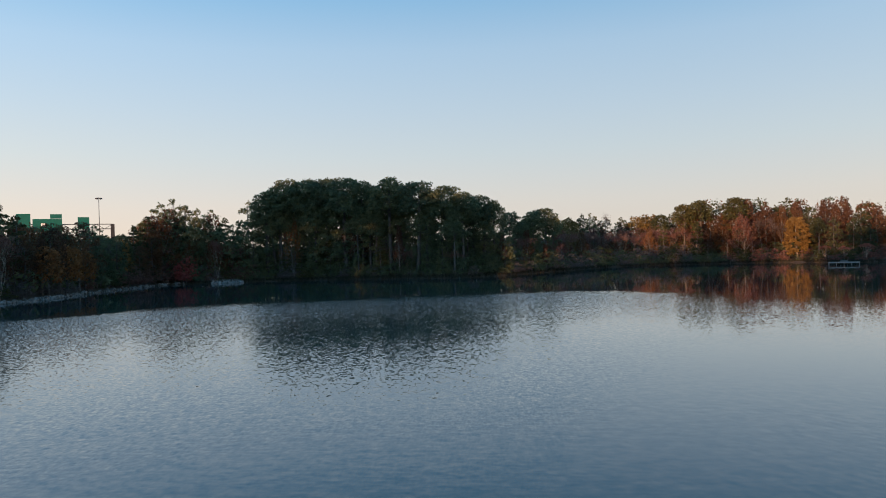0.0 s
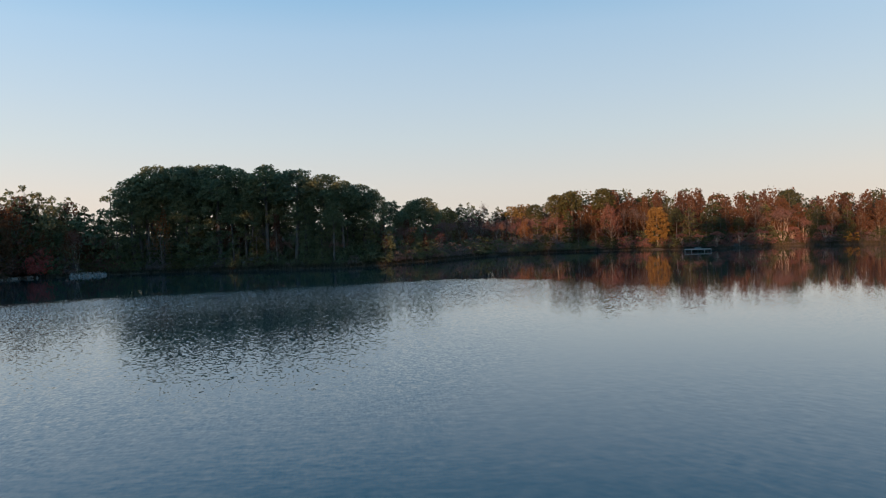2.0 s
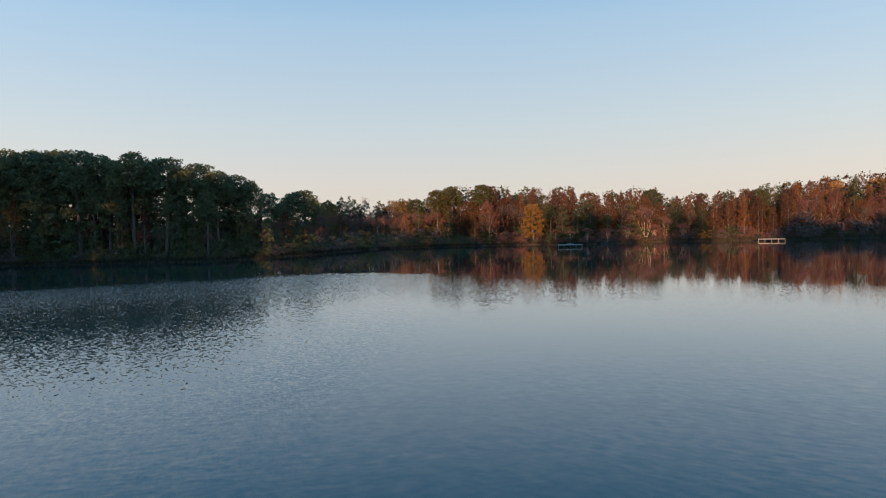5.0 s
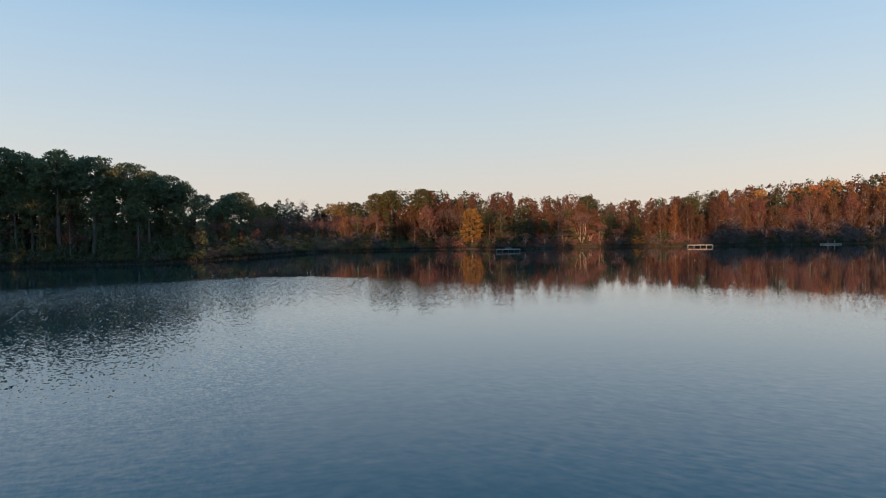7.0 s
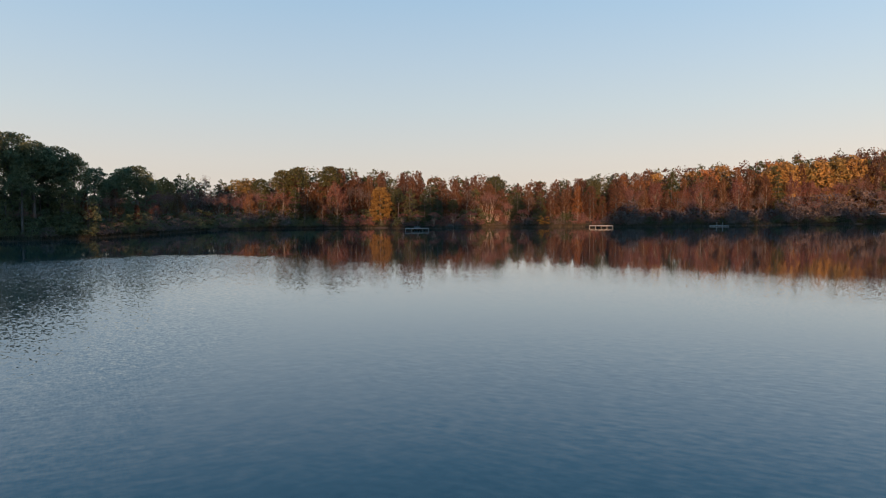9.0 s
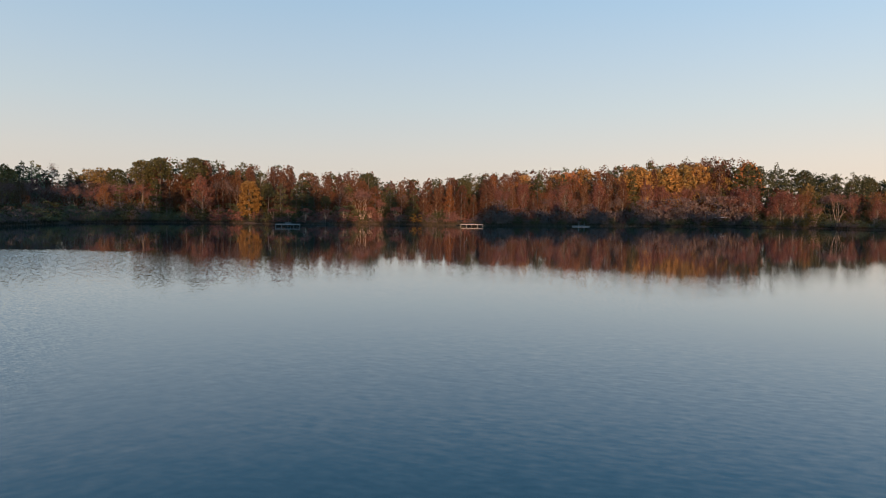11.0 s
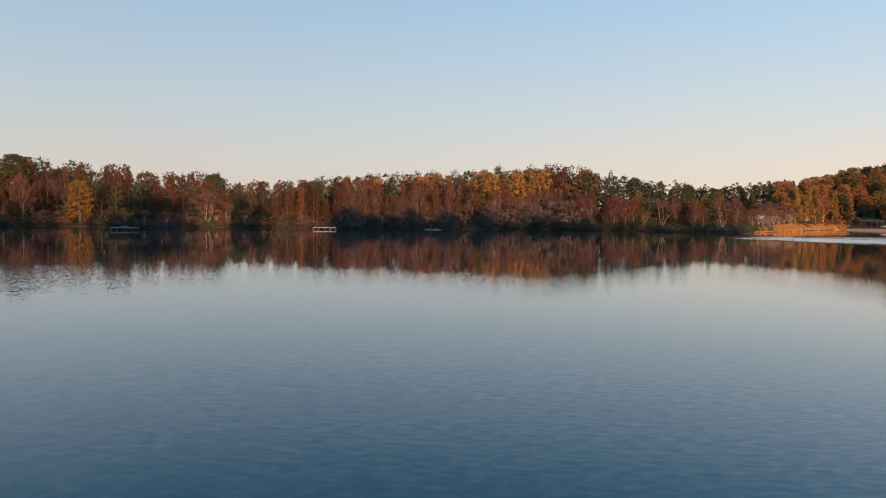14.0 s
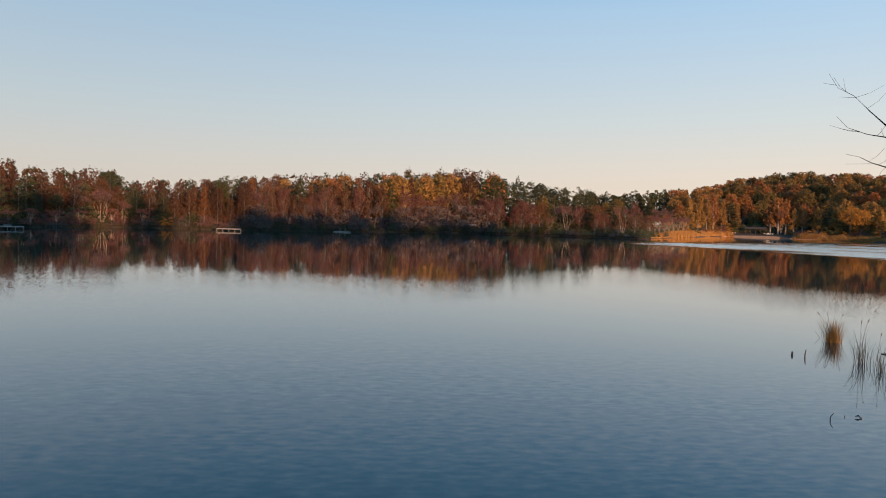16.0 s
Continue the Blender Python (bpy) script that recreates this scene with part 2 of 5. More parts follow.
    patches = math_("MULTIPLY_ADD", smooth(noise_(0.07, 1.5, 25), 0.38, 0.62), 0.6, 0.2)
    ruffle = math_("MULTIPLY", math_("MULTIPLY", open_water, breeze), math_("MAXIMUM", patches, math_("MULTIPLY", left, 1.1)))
    # a gust on the water before the beach, outlined to fit the camera's view
    u = math_("MULTIPLY_ADD", bearing, -8.0, (100 - 76.5) / 17.5)
    edge = math_("MULTIPLY", wander, 1.2)
    gust_near, gust_far = math_("ADD", math_("MULTIPLY_ADD", u, -35.0, 190.0), edge), math_("ADD", math_("ADD", math_("MULTIPLY_ADD", u, 60.0, 202.0), math_("MULTIPLY", math_("MULTIPLY", u, u), 100.0)), edge)
    gust = math_("MULTIPLY", math_("MULTIPLY", smooth(math_("SUBTRACT", far, gust_near), -14.0, 12.0), math_("SUBTRACT", 1.0, smooth(math_("SUBTRACT", far, gust_far), -18.0, 8.0))), smooth(u, -0.02, 0.06))
    gust = math_("MULTIPLY", gust, math_("MULTIPLY_ADD", smooth(noise_(0.06, 0.35, 0, 3.0), 0.3, 0.6), 0.6, 0.4))
    # stronger ripples along that edge, fitted to the view, make a bright band
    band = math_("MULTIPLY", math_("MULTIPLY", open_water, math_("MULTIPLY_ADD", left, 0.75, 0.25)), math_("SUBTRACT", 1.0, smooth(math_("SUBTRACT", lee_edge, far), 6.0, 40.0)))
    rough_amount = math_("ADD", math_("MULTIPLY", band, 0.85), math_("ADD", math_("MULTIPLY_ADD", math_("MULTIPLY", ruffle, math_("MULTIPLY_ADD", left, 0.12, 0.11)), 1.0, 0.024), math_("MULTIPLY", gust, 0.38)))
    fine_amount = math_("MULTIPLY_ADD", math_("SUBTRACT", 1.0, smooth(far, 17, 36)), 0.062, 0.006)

    def slopes(scale, stretch, turn, amount):
        """Two slopes of a field of small waves, stretched along their crests."""
        mp = n.new("ShaderNodeMapping")
        mp.vector_type = "TEXTURE"
        mp.inputs["Scale"].default_value = (1 / scale, 1 / (scale * stretch), 1 / scale)
        mp.inputs["Rotation"].default_value = (0, 0, radians(turn))
        l.new(geo.outputs["Position"], mp.inputs["Vector"])
        k = n.new("ShaderNodeTexNoise")
        k.inputs["Scale"].default_value = 1.0
        k.inputs["Detail"].default_value = 1.5
        l.new(mp.outputs[0], k.inputs["Vector"])
        mid = n.new("ShaderNodeVectorMath")
        mid.operation = "SUBTRACT"
        mid.inputs[1].default_value = (0.5, 0.5, 0.5)
        l.new(k.outputs["Color"], mid.inputs[0])
        out = n.new("ShaderNodeVectorMath")
        out.operation = "SCALE"
        l.new(mid.outputs[0], out.inputs[0])
        l.new(amount, out.inputs["Scale"])
        return out.outputs[0]

    both = n.new("ShaderNodeVectorMath")
    both.operation = "ADD"
    chop = n.new("ShaderNodeVectorMath")
    chop.operation = "ADD"
    # crests drawn out along the camera's line of sight, which turns with bearing
    chop_left, chop_right = n.new("ShaderNodeVectorMath"), n.new("ShaderNodeVectorMath")
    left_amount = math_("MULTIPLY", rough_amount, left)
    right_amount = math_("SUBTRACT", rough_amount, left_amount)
    for k, amount, turn in ((chop_left, left_amount, 8), (chop_right, right_amount, -52)):
        k.operation = "ADD"
        l.new(slopes(6.0, 0.9, turn, math_("MULTIPLY", amount, 0.48)), k.inputs[0])
        l.new(slopes(16.0, 0.28, turn - 14, math_("MULTIPLY", amount, 0.42)), k.inputs[1])
    l.new(chop_left.outputs[0], chop.inputs[0])
    l.new(chop_right.outputs[0], chop.inputs[1])
    l.new(chop.outputs[0], both.inputs[0])
    crests = n.new("ShaderNodeVectorMath")
    crests.operation = "ADD"
    fine_left = math_("MULTIPLY", fine_amount, smooth(bearing, 0.35, 0.75))
    l.new(slopes(2.2, 2.3, -6, fine_left), crests.inputs[0])
    l.new(slopes(2.2, 2.3, -58, math_("SUBTRACT", fine_amount, fine_left)), crests.inputs[1])
    l.new(crests.outputs[0], both.inputs[1])
    flat = n.new("ShaderNodeVectorMath")
    flat.operation = "MULTIPLY"
    flat.inputs[1].default_value = (1, 1, 0)
    l.new(both.outputs[0], flat.inputs[0])
    # the wavelets' normals lean towards the camera, to reflect more bright sky
    lean = n.new("ShaderNodeCombineXYZ")
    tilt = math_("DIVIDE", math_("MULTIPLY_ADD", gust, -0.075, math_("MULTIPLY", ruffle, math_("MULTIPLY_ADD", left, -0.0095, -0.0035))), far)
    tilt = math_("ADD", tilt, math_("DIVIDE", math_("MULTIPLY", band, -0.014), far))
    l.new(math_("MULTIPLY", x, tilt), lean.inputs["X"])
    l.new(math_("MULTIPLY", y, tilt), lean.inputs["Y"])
    lean.inputs["Z"].default_value = 1.0
    upright = n.new("ShaderNodeVectorMath")
    upright.operation = "ADD"
    l.new(flat.outputs[0], upright.inputs[0])
    l.new(lean.outputs[0], upright.inputs[1])
    unit = n.new("ShaderNodeVectorMath")
    unit.operation = "NORMALIZE"
    l.new(upright.outputs[0], unit.inputs[0])
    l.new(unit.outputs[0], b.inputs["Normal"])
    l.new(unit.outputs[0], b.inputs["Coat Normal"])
    return m


WATER = water_material()

# ---- the lie of the land: bearing to the left of the first view, distance of the shore ----
SHORE = [(-180, 9), (-130, 9), (-122, 60), (-110, 80), (-100, 330), (-94, 402), (-88, 416), (-84, 415), (-81, 315), (-78, 250), (-71, 252), (-63, 242), (-54, 210),
         (-45, 194), (-37, 198), (-30, 180), (-27, 194), (-19, 194), (-14, 188), (-10, 163), (-5, 143), (-1, 137), (6, 146), (14, 158), (19, 158), (21.5, 163),
         (25.5, 142), (29, 121), (33, 109), (45, 96), (62, 84), (85, 60), (104, 24), (115, 9), (180, 9)]
# the tops of the woods: bearing, degrees above the eye
SKYLINE = [(-100, 4.0), (-94, 4.0), (-92, 4.25), (-88, 4.2), (-85, 3.9), (-83, 3.2), (-80, 2.8), (-76.7, 2.52), (-71, 2.75), (-69, 3.2), (-66, 3.75), (-62.5, 4.15), (-60, 3.5),
           (-58.3, 3.9), (-56, 3.35), (-52, 3.2), (-47, 2.85), (-42, 2.35), (-39, 2.08), (-35.5, 2.85), (-32, 2.6), (-30, 3.1), (-26.7, 3.0), (-23.5, 3.35), (-20.4, 3.25),
           (-18.5, 2.5), (-14.5, 2.25), (-11, 2.5), (-9.5, 2.4), (-8, 3.3), (-5.8, 2.9), (-4.8, 4.0), (-2.3, 4.7), (0, 5.5), (4, 6.0), (7.4, 6.2), (12.4, 6.2), (15, 5.3),
           (16, 3.4), (20, 3.8), (21.4, 4.1), (23.5, 3.2), (24.5, 2.5), (26, 2.3), (27, 2.95), (28.5, 2.95), (30.5, 2.85), (31.2, 3.3), (32, 3.9), (34, 3.9), (60, 4.0)]


def along(table, a):
    for (a0, v0), (a1, v1) in zip(table, table[1:]):
        if a0 <= a <= a1:
            return v0 + (v1 - v0) * (a - a0) / (a1 - a0)
    return table[0][1] if a < table[0][0] else table[-1][1]


def shore(a):
    return along(SHORE, a)


def top_at(a, r):
    """Height above the water at which the woods end against the sky, at a distance r."""
    return EYE + r * math.tan(radians(along(SKYLINE, a)))


def smoothstep(v, lo, hi):
    k = min(1, max(0, (v - lo) / (hi - lo)))
    return k * k * (3 - 2 * k)


HILLS = [(-180, 0), (-101, 0), (-95.5, 22), (-84, 22), (-79, 4), (-73, 4), (-70, 7), (-63, 10), (-55, 8), (-45, 8), (0, 9), (40, 8), (75, 1), (180, 1)]


def land(a, back):
    """Height of the ground, back metres behind the shore."""
    z = 0.35 * smoothstep(back, 0, 1.2) + 0.5 * smoothstep(back, 1, 9) + along(HILLS, a) * smoothstep(back, 15, 130) + 1.0 * smoothstep(back, 0.3, 13) * smoothstep(-a, 78.5, 84) * smoothstep(a, -110, -98)
    return z + 0.25 * noise.noise((a * 2.0, back * 0.05, 3.0)) * smoothstep(back, 2, 10)


def at(a, r):
    return -r * math.sin(radians(a)), r * math.cos(radians(a))


def spot(a, back):
    x, y = at(a, shore(a) + back)
    return x, y, land(a, back)


# ---- mesh helpers ----
def mesh_of(name, verts, faces, mats, face_mats=None, smooth=False):
    me = bpy.data.meshes.new(name)
    me.from_pydata([tuple(v) for v in verts] if not isinstance(verts, list) else verts, [], faces)
    for m in mats:
        me.materials.append(m)
    if face_mats is not None:
        me.polygons.foreach_set("material_index", face_mats)
    if smooth:
        me.polygons.foreach_set("use_smooth", [True] * len(me.polygons))
    me.update()
    return me


class Soup:
    """Vertices and faces gathered for one mesh."""

    def __init__(self):
        self.v, self.f = [], []

    def tube(self, path, radii, sides=5):
        base = len(self.v)
        n = len(path)
        for i, p in enumerate(path):
            p = Vector(p)
            d = (Vector(path[min(i + 1, n - 1)]) - Vector(path[max(i - 1, 0)])).normalized()
            u = d.orthogonal().normalized()
            w = d.cross(u)
            for s in range(sides):
                k = 2 * math.pi * s / sides
                self.v.append(tuple(p + (u * math.cos(k) + w * math.sin(k)) * radii[i]))
        for i in range(n - 1):
            for s in range(sides):
                a, b = base + i * sides + s, base + i * sides + (s + 1) % sides
                self.f.append((a, b, b + sides, a + sides))
        self.f.append(tuple(base + (n - 1) * sides + s for s in range(sides)))
        self.f.append(tuple(base + s for s in reversed(range(sides))))

    def box(self, lo, hi, turn=0.0):
        base = len(self.v)
        c, s = math.cos(turn), math.sin(turn)
        for z in (lo[2], hi[2]):
            for x, y in ((lo[0], lo[1]), (hi[0], lo[1]), (hi[0], hi[1]), (lo[0], hi[1])):
                self.v.append((x * c - y * s, x * s + y * c, z))
        for q in ((3, 2, 1, 0), (4, 5, 6, 7), (0, 1, 5, 4), (1, 2, 6, 5), (2, 3, 7, 6), (3, 0, 4, 7)):
            self.f.append(tuple(base + k for k in q))

    def leaves(self, rng, lobes, count, size, order=0.5, droop=0.3, shell=0.6):
        """Small leaf clumps on and in the lobes of a crown: (centre, radii, long axis or None). order: how far they face outwards."""
        c = np.array([b[0] for b in lobes], float)
        r = np.array([b[1] for b in lobes], float)
        w = r[:, 0] * r[:, 1] + r[:, 0] * r[:, 2]
        turn = np.array([np.eye(3) if b[2] is None else np.array(Vector((0, 0, 1)).rotation_difference(Vector(b[2])).to_matrix()) for b in lobes])
        k = rng.choice(len(lobes), count, p=w / w.sum())
        d = rng.normal(size=(count, 3))
        d /= np.linalg.norm(d, axis=1)[:, None]
        d[:, 2] = np.where(d[:, 2] < -0.35, -d[:, 2], d[:, 2])
        ragged = 1 + 0.16 * np.sin(d[:, 0] * 5 + k * 1.7) * np.sin(d[:, 1] * 5 + k) + 0.1 * rng.normal(size=count)
        p = d * r[k] * (ragged * (shell + (1 - shell) * rng.random(count) ** 0.5))[:, None]
        p = c[k] + np.einsum("nij,nj->ni", turn[k], p)
        d = np.einsum("nij,nj->ni", turn[k], d)
        wild = rng.normal(size=(count, 3))
        wild /= np.linalg.norm(wild, axis=1)[:, None]
        nrm = d * order + wild * (1 - order)
        nrm /= np.linalg.norm(nrm, axis=1)[:, None] + 1e-9
        t = np.cross(nrm, rng.normal(size=(count, 3)))
        t /= np.linalg.norm(t, axis=1)[:, None] + 1e-9
        b = np.cross(nrm, t)
        s = (size * (0.6 + 0.8 * rng.random(count)))[:, None]
        a0, a1 = s * (0.7 + 0.5 * rng.random((count, 1))), s * (0.4 + 0.4 * rng.random((count, 1)))
        down = np.array([0, 0, -droop]) * s
        tri = np.stack([p - t * a0, p + t * a0 * 0.8 - b * a1 * 0.7 + down * 0.5, p + t * a0 * 0.3 + b * a1 * 1.2 + nrm * s * 0.12 + down * 0.3], 1)
        base = len(self.v)
        self.v.extend(map(tuple, tri.reshape(-1, 3).tolist()))
        self.f.extend((base + 3 * i, base + 3 * i + 1, base + 3 * i + 2) for i in range(count))

    def blades(self, rng, roots, height, width, lean):
        """Grass blades: one thin tapering triangle pair each, bent over."""
        for x, y, z in roots:
            h = height * (0.55 + 0.6 * rng.random())
            a, l_ = rng.random() * 6.283, lean * rng.random() * h
            dx, dy = math.cos(a), math.sin(a)
            w = width * (0.7 + 0.6 * rng.random())
            base = len(self.v)
            self.v += [(x - dy * w, y + dx * w, z), (x + dy * w, y - dx * w, z), (x + dx * l_ * 0.35 + dy * w * 0.7, y + dy * l_ * 0.35 - dx * w * 0.7, z + h * 0.6),
                       (x + dx * l_ * 0.35 - dy * w * 0.7, y + dy * l_ * 0.35 + dx * w * 0.7, z + h * 0.6), (x + dx * l_, y + dy * l_, z + h)]
            self.f += [(base, base + 1, base + 2, base + 3), (base + 3, base + 2, base + 4)]

    def mesh(self, name, mat, smooth=False):
        return mesh_of(name, self.v, self.f, [mat], smooth=smooth)


def part(name, me, parent, label=""):
    ob = new(name, me)
    ob.parent = parent
    return tagged(ob, label)


# ---- trees, each built about twelve metres high ----
def fork(s, rng, p, d, length, rad, depth, spread, up=0.25, sides=5, tips=None):
    """A limb that splits into thinner ones."""
    path, radii = [p], [rad]
    steps = 3 if depth else 2
    for i in range(steps):
        d = (d + Vector(rng.normal(size=3)) * 0.13 + Vector((0, 0, up * 0.3))).normalized()
        p = p + d * length / steps
        path.append(p)
        radii.append(rad * (1 - 0.4 * (i + 1) / steps) if depth else rad * (1 - 0.85 * (i + 1) / steps))
    s.tube(path, radii, sides if depth > 1 else 3)
    if tips is not None and depth <= 1:
        tips.append(p)
    if depth:
        for k in range(3 if depth > 1 else 4):
            side = d.orthogonal().normalized()
            side.rotate(Matrix.Rotation(rng.random() * 6.283, 3, d))
            nd = (d * (1 - 0.35 * spread) + side * spread * (0.5 + 0.7 * rng.random()) + Vector((0, 0, up))).normalized()
            start = path[-1] if k < 2 else path[-2]
            fork(s, rng, start, nd, length * (0.6 + 0.25 * rng.random()), radii[-1] * 0.62, depth - 1, spread, up, sides, tips)


def trunk_mesh(rng, height, rad, limbs, mat):
    """A tapered trunk with the limbs (from, to) that carry the crown."""
    s = Soup()
    bend = rng.normal(size=2) * 0.2

    def sway(z):
        k = max(0.0, z / height)
        return Vector((bend[0] * math.sin(k * 1.7), bend[1] * math.sin(k * 2.1), z))

    s.tube([sway(height * k) if k else Vector((0, 0, -0.4)) for k in (0, 0.12, 0.35, 0.6, 0.82, 1.0)], [rad * 1.35, rad, rad * 0.82, rad * 0.6, rad * 0.36, rad * 0.12], 7)
    for z, to in limbs:
        p, q = sway(z), Vector(to)
        thick = rad * 0.34 * (1.25 - z / height)
        s.tube([p, p.lerp(q, 0.5) + Vector((0, 0, -0.06 * (q - p).length)), q], [thick, thick * 0.65, 0.015], 3)
    return s.mesh("trunk", mat, True)


def crown_of(rng, shape):
    """Lobes of a crown and the limbs that reach into them, for a tree of about 11.4 metres."""
    lobes, limbs = [], []

    def put(x, y, z, rx, rz, from_z, axis=None):
        lobes.append(((x, y, z), (rx, rx, rz), axis))
        limbs.append((from_z, (x, y, z)))

    def ring(z, rr, n, r, flat, rise, miss=0.12):
        a0 = rng.random() * 6.283
        for i in range(n):
            if rng.random() < miss:
                continue
            a = a0 + 6.283 * (i + rng.uniform(-0.3, 0.3)) / n
            k, zz, q = rr * rng.uniform(0.75, 1.2), z + rng.uniform(-0.45, 0.45), r * rng.uniform(0.75, 1.2)
            put(k * math.cos(a), k * math.sin(a), zz, q, q * flat, max(0.3, zz - rise))

    if shape == "pine":
        for i in range(30):
            u, a = (i + rng.random()) / 30, i * 2.4 + rng.uniform(-0.3, 0.3)
            t = 1 - 1.35 * u
            rr, k = math.sqrt(max(0.0, 1 - t * t)), rng.uniform(0.86, 1.06)
            put(1.65 * k * rr * math.cos(a), 1.65 * k * rr * math.sin(a), 7.7 + 2.6 * k * t, rng.uniform(0.62, 0.9), rng.uniform(0.5, 0.66), rng.uniform(6.0, 8.6))
        ring(5.9, 1.2, 4, 0.62, 0.7, 0.4, 0.3)
        ring(4.9, 1.0, 3, 0.5, 0.7, 0.4, 0.4)
    elif shape == "cedar":
        put(0, 0, 10.7, 0.5, 0.8, 9.6)
        for i in range(9):
            z = 1.3 + 1.05 * i
            ring(z, 1.75 * math.sqrt(max(0.05, 1 - ((z - 3.6) / 8.0) ** 2)), 6 if i < 7 else 4, 0.82 - 0.03 * i, 0.95, 0.4, 0.08)
    elif shape == "whorl":
        put(0, 0, 10.7, 0.55, 0.7, 9.6)
        for i in range(8):
            z = 2.2 + 1.1 * i
            ring(z, 2.0 * (1 - z / 12.5) ** 0.6, 5, 0.78 - 0.04 * i, 0.55, 0.25, 0.15)
    elif shape in ("flame", "cone", "fan"):
        n = 38
        for i in range(n):
            u = (i + rng.random()) / n
            a, z0 = i * 2.4 + rng.uniform(-0.5, 0.5), (1.2 + 5.2 * u if shape == "fan" else 1.6 + 7.6 * u)
            lift = radians({"flame": 48 + 26 * u, "cone": 40 + 30 * u, "fan": 38 + 42 * u}[shape])
            length = {"flame": 3.3 - 1.5 * u, "cone": 2.3 - 1.1 * u, "fan": 4.8 - 0.4 * u}[shape] * rng.uniform(0.75, 1.15)
            d = Vector((math.cos(a) * math.cos(lift), math.sin(a) * math.cos(lift), math.sin(lift)))
            p = Vector((0, 0, z0)) + d * length * 0.62
            wide = 0.62 if shape == "fan" else 0.5 - 0.14 * u
            lobes.append((tuple(p), (wide, wide, length * 0.46), tuple(d)))
            limbs.append((z0, tuple(Vector((0, 0, z0)) + d * length)))
    elif shape == "egg":
        for i in range(46):
            u = (i + rng.random()) / 46
            a, z = i * 2.4, 1.5 + 9.4 * u
            rr = 2.1 * math.sqrt(max(0.02, 1 - ((z - 4.6) / 6.6) ** 2)) * rng.uniform(0.55, 1.0)
            put(rr * math.cos(a), rr * math.sin(a), z, rng.uniform(0.5, 0.75), rng.uniform(0.6, 0.85), max(0.6, z - 1.2))
    elif shape == "round":
        for i in range(26):
            u = (i + rng.random()) / 26
            a, t = i * 2.4, 1 - 1.55 * u
            rr = math.sqrt(max(0.0, 1 - t * t))
            k = rng.uniform(0.85, 1.08)
            put(2.7 * k * rr * math.cos(a), 2.7 * k * rr * math.sin(a), 6.6 + 3.7 * k * t, rng.uniform(0.95, 1.35), rng.uniform(0.8, 1.05), rng.uniform(3.0, 6.0))
    elif shape == "dome":
        for i in range(40):
            u = (i + rng.random()) / 40
            a, t = i * 2.4, 1 - 1.7 * u
            rr, k = math.sqrt(max(0.0, 1 - t * t)), rng.uniform(0.82, 1.1)
            put(2.2 * k * rr * math.cos(a), 2.2 * k * rr * math.sin(a), 6.2 + 4.4 * k * t, rng.uniform(0.75, 1.1), rng.uniform(0.8, 1.15), max(0.8, 4.6 + 3.4 * t))
    elif shape == "vase":
        for i in range(20):
            u, a = rng.random(), i * 2.4
            rr = 4.4 * math.sqrt(u)
            put(rr * math.cos(a), rr * math.sin(a), 9.2 - 1.6 * u + rng.uniform(-0.4, 0.4), 1.25, 0.75, rng.uniform(1.0, 3.0))
    else:  # bush
        for i in range(16):
            u, a = (i + rng.random()) / 16, i * 2.4
            z = 1.6 + 7.6 * u * u
            rr = 6.0 * math.sqrt(max(0.05, 1 - (z / 12.0) ** 2)) * math.sqrt(rng.random())
            put(rr * math.cos(a), rr * math.sin(a), z, rng.uniform(1.7, 2.8), rng.uniform(1.3, 2.1), 0.5)
    return lobes, limbs


KINDS = {}
ORDER = {"pine": 0.55, "cedar": 0.5, "whorl": 0.5, "flame": 0.25, "fan": 0.25, "cone": 0.25, "egg": 0.4, "round": 0.5, "dome": 0.5, "vase": 0.35, "bush": 0.4}


def tree_kind(key, name, label, category, shape, leaf, bark, variants, count, size, rad=0.2, seed=1):
    made = []
    for i in range(variants):
        rng = np.random.default_rng(seed * 100 + i)
        lobes, limbs = crown_of(rng, shape)
        t = trunk_mesh(rng, {"bush": 5.0, "vase": 6.5, "pine": 9.9, "fan": 7.0, "round": 8.0, "dome": 8.0, "flame": 9.6, "egg": 9.6}.get(shape, 10.8), rad, limbs if shape in ("flame", "fan", "cone", "vase") else limbs[::2], bark)
        s = Soup()
        s.leaves(rng, lobes, count, size, ORDER[shape], 0.3, 0.45 if shape in ("flame", "cone", "fan") else 0.62)
        made.append((t, s.mesh("crown", LEAF[leaf]), float(np.quantile([v[2] for v in s.v], 0.985))))
    KINDS[key] = (name, label, category, made)


